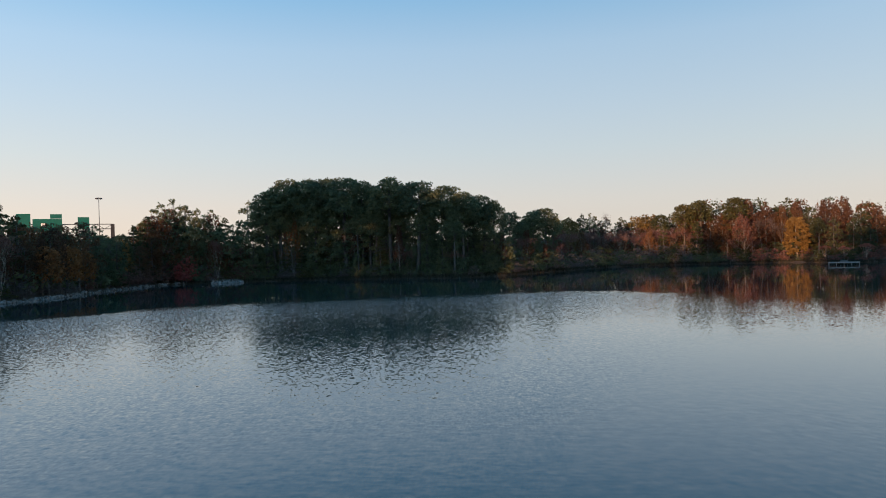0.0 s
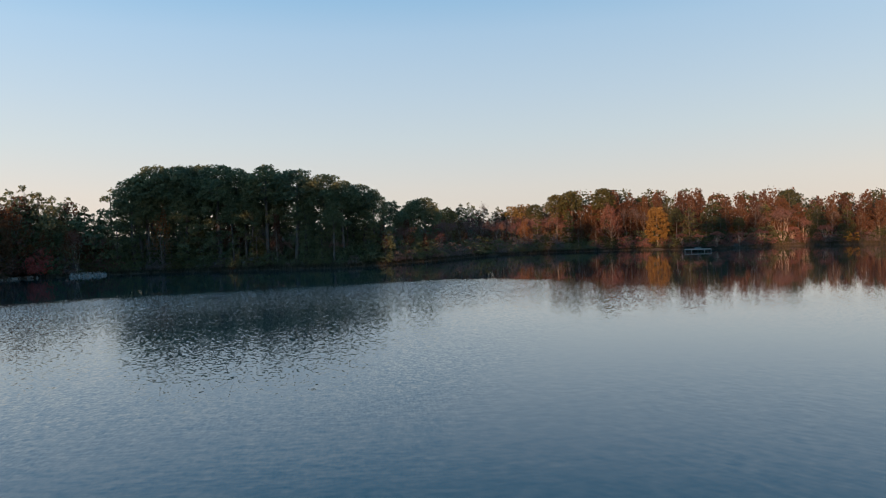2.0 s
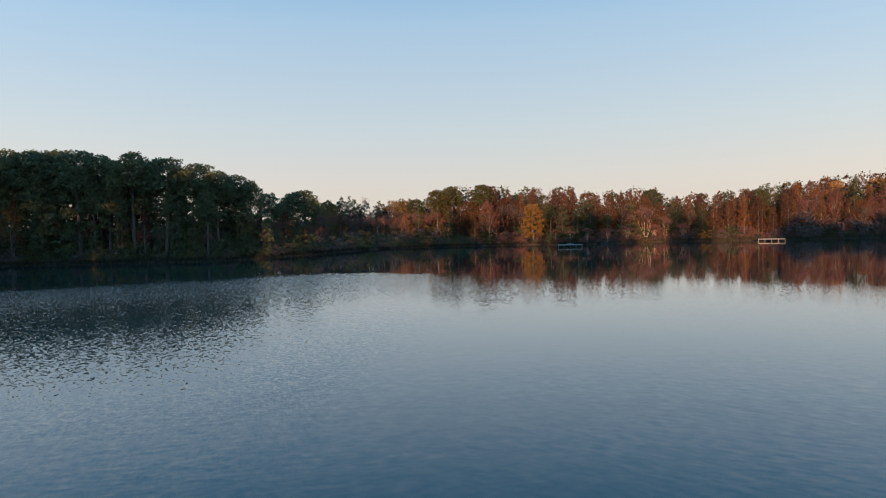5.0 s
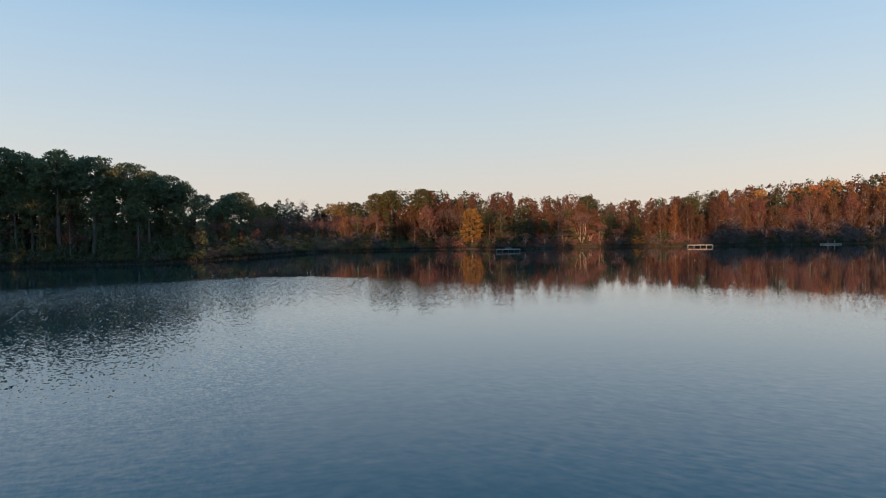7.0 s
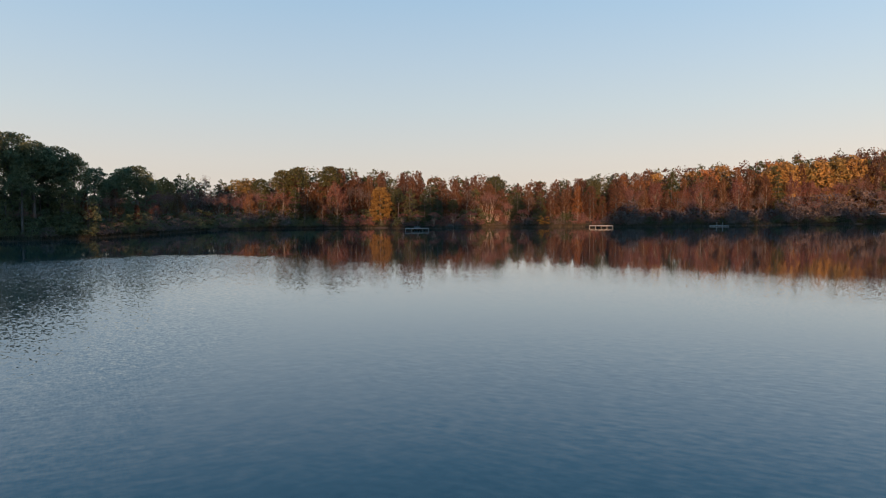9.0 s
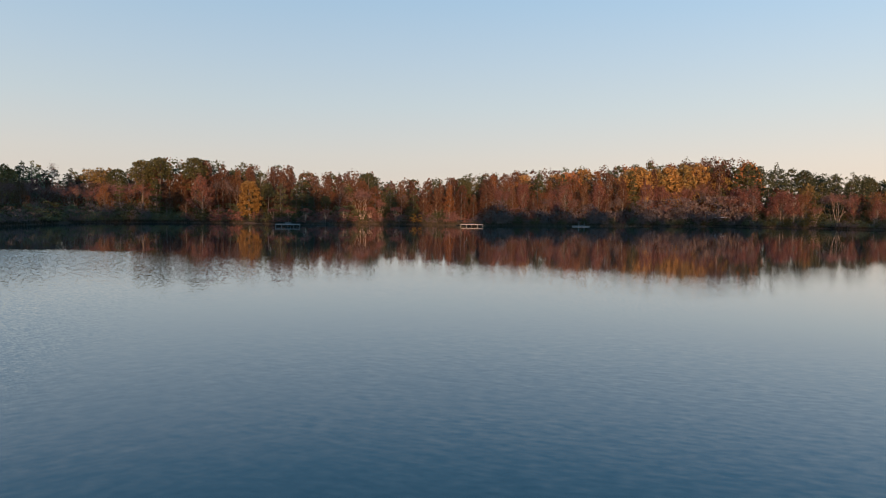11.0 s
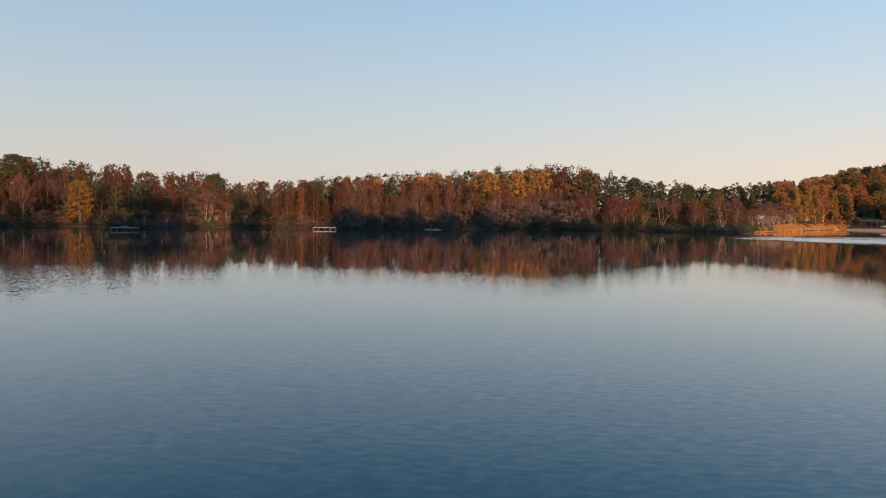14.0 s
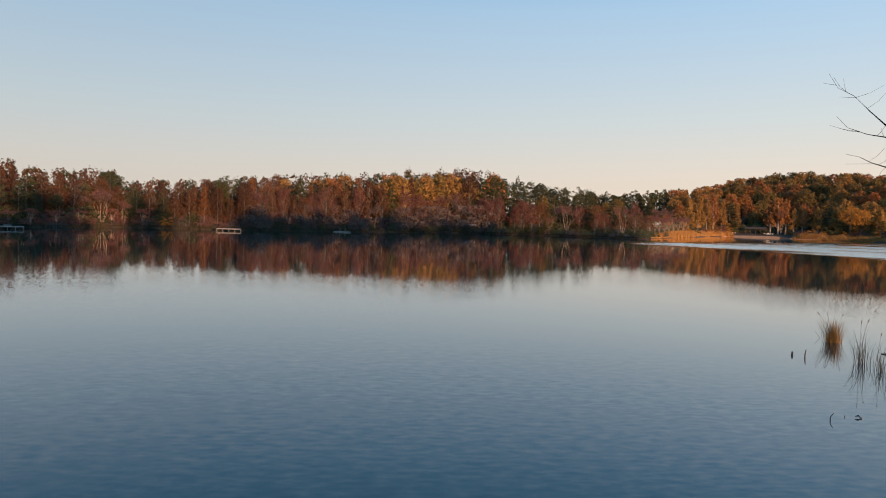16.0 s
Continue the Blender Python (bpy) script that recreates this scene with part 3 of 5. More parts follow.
def bare_kind(key, label, bark, variants, depth, spread, seed, leaf=None, count=0, stems=1, up=0.3):
    made = []
    for i in range(variants):
        rng = np.random.default_rng(seed * 100 + i)
        s, tips = Soup(), []
        for k in range(stems):
            d = Vector((rng.normal() * 0.1, rng.normal() * 0.1, 1)) if stems == 1 else Vector((math.cos(k * 6.283 / stems + i), math.sin(k * 6.283 / stems + i), 3.0)).normalized()
            s.tube([Vector((0, 0, -0.4)), d * 1.2, d * 3.2], [0.17, 0.135, 0.115] if stems == 1 else [0.075, 0.052, 0.042], 5)
            fork(s, rng, d * 3.1, d, 3.0, 0.115 if stems == 1 else 0.042, depth, spread, up, 5, tips)
        t = s.mesh("trunk", bark, True)
        c = Soup()
        rngl = np.random.default_rng(seed * 77 + i)
        c.leaves(rngl, [(tuple(p), (0.7, 0.7, 0.6), None) for p in tips], max(count * 2, 60), 0.11, 0.2)
        made.append((t, c.mesh("crown", LEAF[leaf or "pink"]), max(p.z for p in tips)))
    KINDS[key] = ("bare_tree", label, "tree", made)


tree_kind("pine", "pine_tree", "tall dark green pine with a domed crown", "tree", "pine", "green", BARK, 6, 4300, 0.14, 0.2, 1)
tree_kind("green", "evergreen_tree", "dark evergreen tree leafy down to the ground", "tree", "cedar", "green", BARK, 4, 2900, 0.2, 0.17, 2)
tree_kind("fir", "evergreen_tree", "dark evergreen tree among the autumn woods", "tree", "cedar", "fir", BARK, 3, 2600, 0.2, 0.17, 20)
tree_kind("tallpine", "pine_tree", "tall dark pine above the autumn woods", "tree", "pine", "fir", BARK, 4, 3300, 0.16, 0.2, 21)
tree_kind("olive", "olive_pine_tree", "olive green young pine on the shore", "tree", "whorl", "olive", BARK, 4, 2700, 0.18, 0.17, 3)
tree_kind("olivepine", "pine_tree", "tall olive green pine catching the low sun", "tree", "pine", "olive", BARK, 4, 3300, 0.16, 0.2, 23)
tree_kind("cypress", "cypress_tree", "slender cypress with orange autumn needles", "tree", "cone", "orange", GREY_BARK, 4, 2300, 0.15, 0.16, 4)
tree_kind("rust", "maple_tree", "upright rust brown maple in autumn", "tree", "flame", "rust", GREY_BARK, 5, 2700, 0.15, 0.16, 5)
tree_kind("red", "maple_tree", "red maple with thinning autumn leaves", "tree", "fan", "red", GREY_BARK, 5, 2700, 0.15, 0.16, 6)
tree_kind("orange", "maple_tree", "orange maple with thinning autumn leaves", "tree", "fan", "orange", GREY_BARK, 5, 2700, 0.15, 0.16, 7)
tree_kind("gold", "oak_tree", "broad oak with gold brown autumn leaves", "tree", "round", "gold", BARK, 4, 3000, 0.24, 0.22, 8)
tree_kind("brown", "oak_tree", "oak with rust brown leaves", "tree", "egg", "rust", BARK, 4, 2800, 0.17, 0.22, 9)
tree_kind("hillrust", "oak_tree", "broad oak with russet brown leaves", "tree", "dome", "russet", BARK, 4, 1900, 0.3, 0.22, 19)
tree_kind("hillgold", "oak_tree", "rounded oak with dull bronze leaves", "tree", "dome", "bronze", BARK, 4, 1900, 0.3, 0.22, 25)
tree_kind("hillolive", "oak_tree", "rounded oak with olive brown leaves", "tree", "dome", "khaki", BARK, 4, 1900, 0.3, 0.22, 26)
tree_kind("beachgold", "larch_tree", "tall tapering tree with olive gold needles", "tree", "cone", "bronze", GREY_BARK, 4, 2600, 0.2, 0.18, 27)
tree_kind("beachrust", "maple_tree", "tall russet orange maple above the beach", "tree", "flame", "russet", PALE_BARK, 4, 2600, 0.2, 0.2, 28)
# the next two kinds are only planted unseen, to cast shade
tree_kind("shadepine", "pine_tree", "unseen pine added to shade the far bank", "tree", "pine", "green", BARK, 3, 1100, 0.3, 0.2, 31)
tree_kind("shadegreen", "evergreen_tree", "unseen evergreen added to shade the far bank", "tree", "cedar", "green", BARK, 3, 1000, 0.36, 0.17, 32)
tree_kind("yellow", "yellow_tree", "bright yellow leafy tree beside the shore", "tree", "egg", "yellow", GREY_BARK, 1, 9000, 0.18, 0.14, 10)
tree_kind("amber", "oak_tree", "broad oak with amber autumn leaves", "tree", "round", "amber", BARK, 3, 2700, 0.19, 0.2, 18)
tree_kind("goldpoplar", "poplar_tree", "tall poplar with dull gold leaves", "tree", "flame", "gold", GREY_BARK, 4, 2600, 0.16, 0.18, 24)
tree_kind("vase", "crape_myrtle", "vase shaped tree with reddish brown leaves", "tree", "vase", "pink", PALE_BARK, 3, 1500, 0.24, 0.16, 11)
tree_kind("pinkbush", "shrub", "low pinkish brown twiggy shrub on the bank", "shrub", "bush", "pink", BARK, 3, 900, 0.46, 0.3, 12)
tree_kind("olivebush", "shrub", "low olive green shrub on the bank", "shrub", "bush", "olive", BARK, 3, 900, 0.46, 0.3, 13)
tree_kind("darkbush", "shrub", "low dark green shrub in the shade", "shrub", "bush", "green", BARK, 3, 850, 0.5, 0.3, 14)
tree_kind("greybush", "shrub", "low grey leafless thicket at the water", "shrub", "bush", "grey", BARK, 3, 1000, 0.4, 0.3, 15)
tree_kind("yellowbush", "shrub", "low amber yellow shrub on the bank", "shrub", "bush", "amber", BARK, 2, 1200, 0.42, 0.3, 16)
tree_kind("redbush", "shrub", "small red leaved shrub on the bank", "shrub", "bush", "red", BARK, 2, 1200, 0.42, 0.3, 17)
tree_kind("crimsonbush", "shrub", "crimson leaved shrub at the water", "shrub", "bush", "crimson", BARK, 2, 1400, 0.4, 0.3, 29)
bare_kind("bare", "leafless grey tree with fine twigs", BARK, 2, 4, 0.6, 20, "grey", 300)
bare_kind("palebare", "pale leafless tree with spreading limbs", PALE_BARK, 3, 3, 0.62, 21, "pink", 1300, 6, 0.25)
bare_kind("pinkbare", "nearly leafless tree with pinkish twigs", GREY_BARK, 4, 3, 0.55, 22, "pink", 1300, 4, 0.3)

PLANT_COUNT = {}


def plant(key, a, back, height, wide=1.0, rng=random):
    name, label, category, made = KINDS[key]
    t, c, top = made[PLANT_COUNT.get(key, 0) % len(made)]
    PLANT_COUNT[key] = PLANT_COUNT.get(key, 0) + 1
    e = new(name)
    x, y, z = spot(a, back)
    if shore(a) < 24:
        z = 0.9
    k = height / top
    e.matrix_basis = pose(x, y, z, 0, 0, rng.random() * 360) @ Matrix.Diagonal((k * wide, k * wide, k, 1))
    e.empty_display_size = 0.3
    part("trunk", t, e)
    part("crown", c, e)
    return tagged(e, label, category, "woods round the lake" if category == "tree" else "shrubs on the bank")


# ---- ground and water ----
def build_ground():
    s = Soup()
    rings = [("n", 0), ("n", 3), ("n", 6), ("n", 9), ("n", 11), ("f", 0.5), ("s", -4), ("s", -0.6), ("s", 0.5), ("s", 1.4), ("s", 4), ("s", 9), ("s", 16), ("s", 30), ("s", 50), ("s", 75), ("s", 105), ("s", 140),
             ("s", 220), ("s", 400), ("s", 900), ("s", 2000), ("s", 4600)]
    steps = 300
    for i in range(steps):
        a = -180 + 360 * i / steps
        rs = shore(a)
        for kind, v in rings:
            if rs < 14:
                r = v if kind == "n" else 12 + 4 * v if kind == "f" else 16 + max(v + 4, 0)
                z = 3.4 * (1 - 0.82 * smoothstep(r, 4, 14)) + 0.2 * noise.noise((*(k * 0.12 for k in at(a, r)), 1.0))
            else:
                if kind == "n":
                    r, z = v, 3.4 * (1 - v / 9.6)
                elif kind == "f":
                    r, z = 11 + (rs - 11) * 0.5, -1.6
                else:
                    r = rs + v
                    z = -1.2 if v < -2 else -0.3 if v < 0 else land(a, v)
            x, y = at(a, max(r, 0.01))
            s.v.append((x, y, z))
    m = len(rings)
    for i in range(steps):
        j = (i + 1) % steps
        for k in range(m - 1):
            s.f.append((i * m + k, i * m + k + 1, j * m + k + 1, j * m + k))
    tagged(new("ground", s.mesh("ground", SOIL, True)), "leaf strewn wooded banks round the lake", "ground", kind="structure")


build_ground()
w = Soup()
for i in range(72):
    x, y = at(-i * 5, 620)
    w.v.append((x, y, 0.0))
w.f.append(tuple(range(72)))
lake = tagged(new("water", w.mesh("water", WATER)), "calm blue lake water with wind ripples", "water", kind="structure")

# ---- the woods, stretch by stretch ----
rnd = random.Random(7)


def row(a0, a1, back, spacing, kinds, lo, hi, jitter=2.0, wide=(0.85, 1.2), least=3.0, sky_limit=True):
    """A loose row of plants along the shore. lo and hi: parts of the skyline's height, or metres if sky_limit is off."""
    a = a0
    while a < a1:
        b = back + rnd.uniform(-jitter, jitter)
        key = rnd.choice(kinds)
        r = shore(a) + b
        full = (top_at(a, r) - land(a, b)) if sky_limit else 1.0
        h = max(least, full * rnd.uniform(lo, hi)) if sky_limit else rnd.uniform(lo, hi)
        plant(key, a, max(0.6, b), h, rnd.uniform(*wide), rnd)
        a += math.degrees(spacing / r) * rnd.uniform(0.65, 1.35)


# left shore, in the shade
row(20, 38, 2.2, 2.8, ["greybush", "darkbush", "greybush", "pinkbush", "olivebush"], 1.4, 3.0, 0.9, (1.0, 1.5), 1, False)
row(26.5, 34, 4.5, 3.0, ["rust", "orange", "pinkbare", "rust", "brown"], 0.6, 0.85, 1.2)
row(24.5, 27, 5.5, 2.4, ["green", "fir", "green"], 0.7, 0.95, 1.2)
row(22, 24.8, 4.5, 2.6, ["goldpoplar", "olive", "brown", "orange"], 0.55, 0.85, 1.2)
row(16, 22, 3.6, 2.2, ["rust", "pinkbare", "brown", "pinkbush", "orange", "olive"], 0.35, 0.6, 1.2)
row(15.5, 26, 2.6, 2.4, ["pinkbush", "olivebush", "greybush", "pinkbush"], 1.8, 4.0, 0.8, (0.9, 1.3), 1, False)
row(15.5, 23, 7.0, 2.2, ["green", "olivepine", "green", "brown", "green"], 0.72, 1.0, 1.5)
row(26.6, 34, 10, 2.3, ["orange", "green", "brown", "olive"], 0.96, 1.05, 1.5)
row(23, 26.4, 9, 2.4, ["olive", "bare", "olive"], 0.85, 1.0, 1.5)
row(23, 40, 14, 4.0, ["green", "green", "olive", "brown", "pine"], 0.8, 1.0, 3.0)
row(23, 42, 20, 6.5, ["green", "pine", "pine"], 0.85, 1.0, 3.0)
# unseen trees added outside the view to block the low sun from the far banks
def unseen_shade_trees(a0, a1, n, lo, hi, away0, away1, kinds=("shadepine", "shadegreen", "shadepine")):
    """Unseen trees, placed so that their shade reaches lo to hi metres up the far bank from bearing a0 to a1."""
    for i in range(n):
        k = (i + rnd.uniform(0.2, 0.8)) / n
        a = a0 + (a1 - a0) * k
        far_x, far_y = at(a, shore(a) + 2)
        away = away0 + (away1 - away0) * k + rnd.uniform(-3, 3)
        x, y = far_x - math.sin(sb) * away, far_y + math.cos(sb) * away
        b = math.degrees(math.atan2(-x, y))
        back = math.hypot(x, y) - shore(b)
        height = rnd.uniform(lo, hi) + away * math.tan(sh) - (0.9 if shore(b) < 24 else land(b, back))
        plant(rnd.choice(kinds), b, back, height, rnd.uniform(0.95, 1.2), rnd)


unseen_shade_trees(22, 15, 5, 14.0, 16.0, 86, 98)
unseen_shade_trees(15.4, 1, 15, 20.5, 22.5, 98, 140)
unseen_shade_trees(1, -3.4, 6, 14.0, 16.5, 145, 155)
unseen_shade_trees(16, -3.4, 18, 6.5, 9.0, 102, 157, ("shadegreen",))
unseen_shade_trees(33, 18, 9, 5.0, 8.0, 75, 90, ("shadegreen",))
unseen_shade_trees(-14, -18.8, 5, 4.2, 5.4, 205, 216, ("shadegreen",))
unseen_shade_trees(-19.2, -22.8, 4, 6.8, 8.8, 216, 224, ("shadegreen",))
unseen_shade_trees(-24.2, -25.0, 1, 6.8, 8.8, 226, 228, ("shadegreen",))
unseen_shade_trees(-28.4, -34.4, 6, 7.0, 9.5, 228, 232, ("shadegreen",))
unseen_shade_trees(-38.0, -40.4, 3, 5.5, 7.5, 238, 240, ("shadegreen",))
unseen_shade_trees(-45.8, -66.5, 27, 2.2, 6.6, 236, 205)
unseen_shade_trees(-66.8, -79, 14, 2.0, 3.6, 200, 200, ("shadegreen",))
# the tall pines
row(-5, 20, 1.6, 2.6, ["darkbush", "greybush", "darkbush", "olivebush"], 1.4, 3.4, 0.8, (1.0, 1.6), 1, False)
row(-5, 15.5, 2.6, 3.0, ["green", "green", "olive", "bare", "pinkbare"], 0.22, 0.42, 0.8)
row(-4.8, 12, 5.5, 2.8, ["green", "pine", "green", "rust", "green", "green"], 0.5, 0.74, 1.5)
row(-4.5, 14.5, 11, 3.0, ["green", "pine", "green"], 0.55, 0.82, 1.5)
row(12, 15.3, 3.4, 3.0, ["green", "pine", "green"], 0.45, 0.75, 0.8)
for a, back, share_up, wide in [(14.2, 3.5, 0.96, 1.0), (12.7, 4.0, 1.02, 1.1), (11.0, 5, 1.01, 1.2), (9.4, 6, 1.02, 0.95), (7.9, 4, 1.02, 1.2), (6.5, 6, 0.99, 1.05), (5.4, 7, 0.93, 0.95), (4.3, 4, 1.04, 1.2),
                                (2.1, 4, 1.02, 1.25), (0.9, 7, 0.94, 0.95), (-0.3, 5, 1.02, 1.05), (-1.7, 5, 1.01, 1.2), (-3.2, 5, 1.03, 1.1), (-4.2, 4, 1.01, 0.9), (13.5, 4.5, 0.92, 1.0),
                                (11.8, 6.5, 0.9, 1.0), (10.2, 7, 0.93, 1.0), (8.6, 7, 0.9, 1.0), (3.2, 7, 0.94, 1.0), (-1.0, 7, 0.9, 1.0), (-2.5, 7.5, 0.92, 1.0), (13.0, 3, 0.72, 1.0), (10.4, 3.4, 0.74, 1.0), (6.9, 3.2, 0.7, 1.0), (1.4, 3.4, 0.72, 1.0), (-0.9, 3.0, 0.68, 1.0), (-3.6, 3.0, 0.7, 1.0), (5.5, 3.2, 0.66, 1.0)]:
    plant("pine", a, back, (top_at(a, shore(a) + back) - land(a, back)) * share_up * 0.985, wide, rnd)
plant("orange", 12.2, 2.5, 12.6, 0.6, rnd)
plant("rust", 3.6, 2.5, 10.5, 0.7, rnd)
# the low bay beyond them
row(-19, -5, 1.6, 2.4, ["darkbush", "greybush", "darkbush"], 2.0, 3.8, 0.8, (1.0, 1.6), 1, False)
row(-19, -5.5, 5, 2.6, ["darkbush", "greybush", "olivebush"], 3.0, 5.0, 1.5, (1.0, 1.4), 1, False)
row(-9.2, -4.6, 4, 2.4, ["green", "bare", "pinkbare", "rust", "green"], 0.4, 0.7, 1.5)
row(-9.0, -5, 9, 2.6, ["green", "pine", "green"], 0.6, 0.85, 2.5)
for a, back, share_up, wide in [(-5.6, 8, 1.0, 1.0), (-6.6, 10, 0.85, 1.0), (-7.4, 8, 0.97, 1.2), (-8.2, 8, 1.03, 1.35), (-8.9, 10, 0.95, 1.1)]:
    plant("pine", a, back, (top_at(a, shore(a) + back) - land(a, back)) * share_up, wide, rnd)
row(-18.8, -9, 10, 3.2, ["pinkbare", "pinkbare", "red", "pinkbare", "pinkbare", "rust"], 7.0, 9.5, 2.5, (0.9, 1.2), 3, False)
row(-19, -9, 18, 3.4, ["pinkbare", "red", "rust", "pinkbare", "orange"], 8.0, 10.5, 2.5, (0.9, 1.2), 3, False)
row(-19, -9, 36, 3.8, ["rust", "olive", "orange", "rust", "green"], 0.65, 0.9, 3.0)
row(-19, -9, 50, 4.0, ["goldpoplar", "fir", "rust", "olive", "fir"], 0.8, 1.0, 4.0)
for key, a, back, share_up, wide in [("hillolive", -9.7, 24, 0.95, 0.8), ("hillolive", -10.4, 26, 0.98, 0.9), ("fir", -11.4, 30, 1.0, 0.9), ("green", -12.0, 30, 1.03, 1.0), ("bare", -13.2, 36, 1.12, 0.9), ("fir", -14.4, 34, 0.98, 1.2),
                                     ("hillolive", -15.6, 38, 1.0, 1.1), ("hillolive", -16.5, 38, 1.02, 1.1), ("olivepine", -17.4, 30, 1.0, 1.0), ("orange", -16.6, 8, 0.72, 0.7)]:
    plant(key, a, back, (top_at(a, shore(a) + back) - land(a, back)) * share_up, wide, rnd)
# behind the first pier
row(-34, -19, 1.6, 3.0, ["pinkbush", "darkbush", "greybush"], 1.2, 2.6, 0.8, (1.0, 1.8), 1, False)
row(-24, -19, 8, 3.8, ["rust", "olive", "rust", "pinkbare"], 0.45, 0.7, 2.5)
row(-34, -24, 8, 3.2, ["fir", "bare", "fir", "tallpine", "bare"], 0.5, 0.75, 2.5)
row(-34, -20, 15, 3.0, ["rust", "brown", "rust", "brown", "fir", "rust"], 0.75, 0.98, 3.0)
row(-34, -20, 27, 6.0, ["rust", "brown", "fir", "tallpine"], 0.85, 1.0, 4.0)
row(-43, -22, 3.2, 5.0, ["pinkbush", "pinkbush", "olivebush"], 2.2, 3.6, 0.8, (1.0, 1.5), 1, False)
# between the piers
row(-57, -34, 1.6, 3.0, ["olivebush", "pinkbush", "greybush", "pinkbush"], 1.2, 2.4, 0.8, (1.0, 1.8), 1, False)
row(-46, -38, 9, 3.4, ["rust", "bare", "brown", "rust", "fir", "cypress"], 0.5, 0.85, 2.5)
row(-38, -34, 11, 3.4, ["bare", "fir", "brown", "fir"], 0.5, 0.8, 2.0)
row(-46, -34, 17, 3.4, ["fir", "rust", "rust", "tallpine", "brown"], 0.8, 1.0, 3.0)
row(-46, -34, 30, 6.0, ["fir", "brown", "rust", "tallpine"], 0.88, 1.0, 4.0)
row(-66, -46, 5, 3.4, ["bare", "bare", "greybush", "pinkbare"], 0.3, 0.5, 2.0)
row(-66, -46, 12, 3.8, ["red", "rust", "pinkbare", "orange", "olive", "red"], 0.5, 0.75, 2.5)
row(-66, -46, 21, 4.0, ["cypress", "rust", "orange", "olive", "olive", "brown"], 0.7, 0.95, 3.0)
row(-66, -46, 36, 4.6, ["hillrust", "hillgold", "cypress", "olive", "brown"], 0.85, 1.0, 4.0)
row(-66, -57, 2, 3.0, ["darkbush", "greybush"], 1.4, 2.6, 0.8, (1.0, 1.6), 1, False)
# towards the beach
row(-79.5, -57, 0.9, 2.3, ["darkbush", "olivebush", "greybush"], 0.9, 2.4, 0.4, (1.0, 1.7), 0.5, False)
row(-79.5, -66, 2.5, 3.2, ["darkbush", "darkbush", "olivebush"], 1.4, 3.2, 0.8, (1.0, 1.6), 1, False)
row(-79.5, -66, 8, 5.0, ["red", "orange", "olive", "pinkbare", "red"], 0.45, 0.68, 2.0)
row(-75.5, -66, 20, 5.0, ["olive", "olive", "hillolive"], 0.7, 0.9, 3.0)
row(-73.5, -66, 40, 5.5, ["tallpine", "fir", "olive"], 0.88, 1.0, 5.0)
row(-80.5, -73.5, 150, 7.0, ["tallpine", "fir", "olive"], 0.85, 1.0, 6.0, (1.0, 1.4))
row(-80.5, -73.5, 135, 7.0, ["fir", "hillolive", "olive"], 0.6, 0.85, 6.0, (1.0, 1.4))
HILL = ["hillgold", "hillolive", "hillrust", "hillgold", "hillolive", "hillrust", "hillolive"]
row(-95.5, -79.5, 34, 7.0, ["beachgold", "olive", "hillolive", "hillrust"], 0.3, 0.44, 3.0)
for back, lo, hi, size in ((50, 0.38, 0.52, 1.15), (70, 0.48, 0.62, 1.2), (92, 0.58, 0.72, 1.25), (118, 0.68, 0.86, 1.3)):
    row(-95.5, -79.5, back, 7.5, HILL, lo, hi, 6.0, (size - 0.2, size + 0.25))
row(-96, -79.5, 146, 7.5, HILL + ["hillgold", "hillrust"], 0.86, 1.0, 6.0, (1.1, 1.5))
row(-95, -89.8, 15, 6.0, ["olive", "beachgold", "hillolive", "olivebush"], 0.16, 0.3, 3.0, (1.0, 1.3))
row(-95, -88, 9.5, 4.0, ["olivebush", "yellowbush", "pinkbush"], 2.2, 4.2, 1.5, (1.0, 1.6), 1, False)
row(-84.6, -81.2, 10.5, 4.0, ["olivebush", "yellowbush", "pinkbush"], 2.2, 4.2, 1.5, (1.0, 1.6), 1, False)
row(-88.2, -84.2, 24, 3.5, ["darkbush", "darkbush"], 4.0, 6.0, 1.5, (1.0, 1.6), 1, False)
row(-84.8, -81.0, 17, 6.0, ["olive", "beachgold", "olive", "olivebush"], 0.2, 0.36, 3.0, (1.0, 1.3))


def undergrowth(a0, a1, back, spacing, kinds=("darkbush",), lo=2.6, hi=4.6):
    row(a0, a1, back, spacing, list(kinds), lo, hi, 1.5, (1.0, 1.5), 1, False)


undergrowth(16, 40, 11, 4.5, ("darkbush", "darkbush", "redbush"))
undergrowth(-5, 16, 5, 4.0)
undergrowth(-34, -19, 12, 4.0, ("darkbush", "darkbush", "pinkbush"))
undergrowth(-46, -34, 13, 4.0, ("darkbush", "pinkbush", "olivebush"))
undergrowth(-66, -46, 9, 4.0, ("greybush", "pinkbush"))
undergrowth(-77, -66, 12, 4.5, ("darkbush", "olivebush"))
undergrowth(-80.5, -75, 24, 4.0, ("darkbush", "olivebush"), 3.0, 5.0)
undergrowth(-95, -80, 42, 6.0, ("darkbush", "olivebush"), 3.0, 6.0)


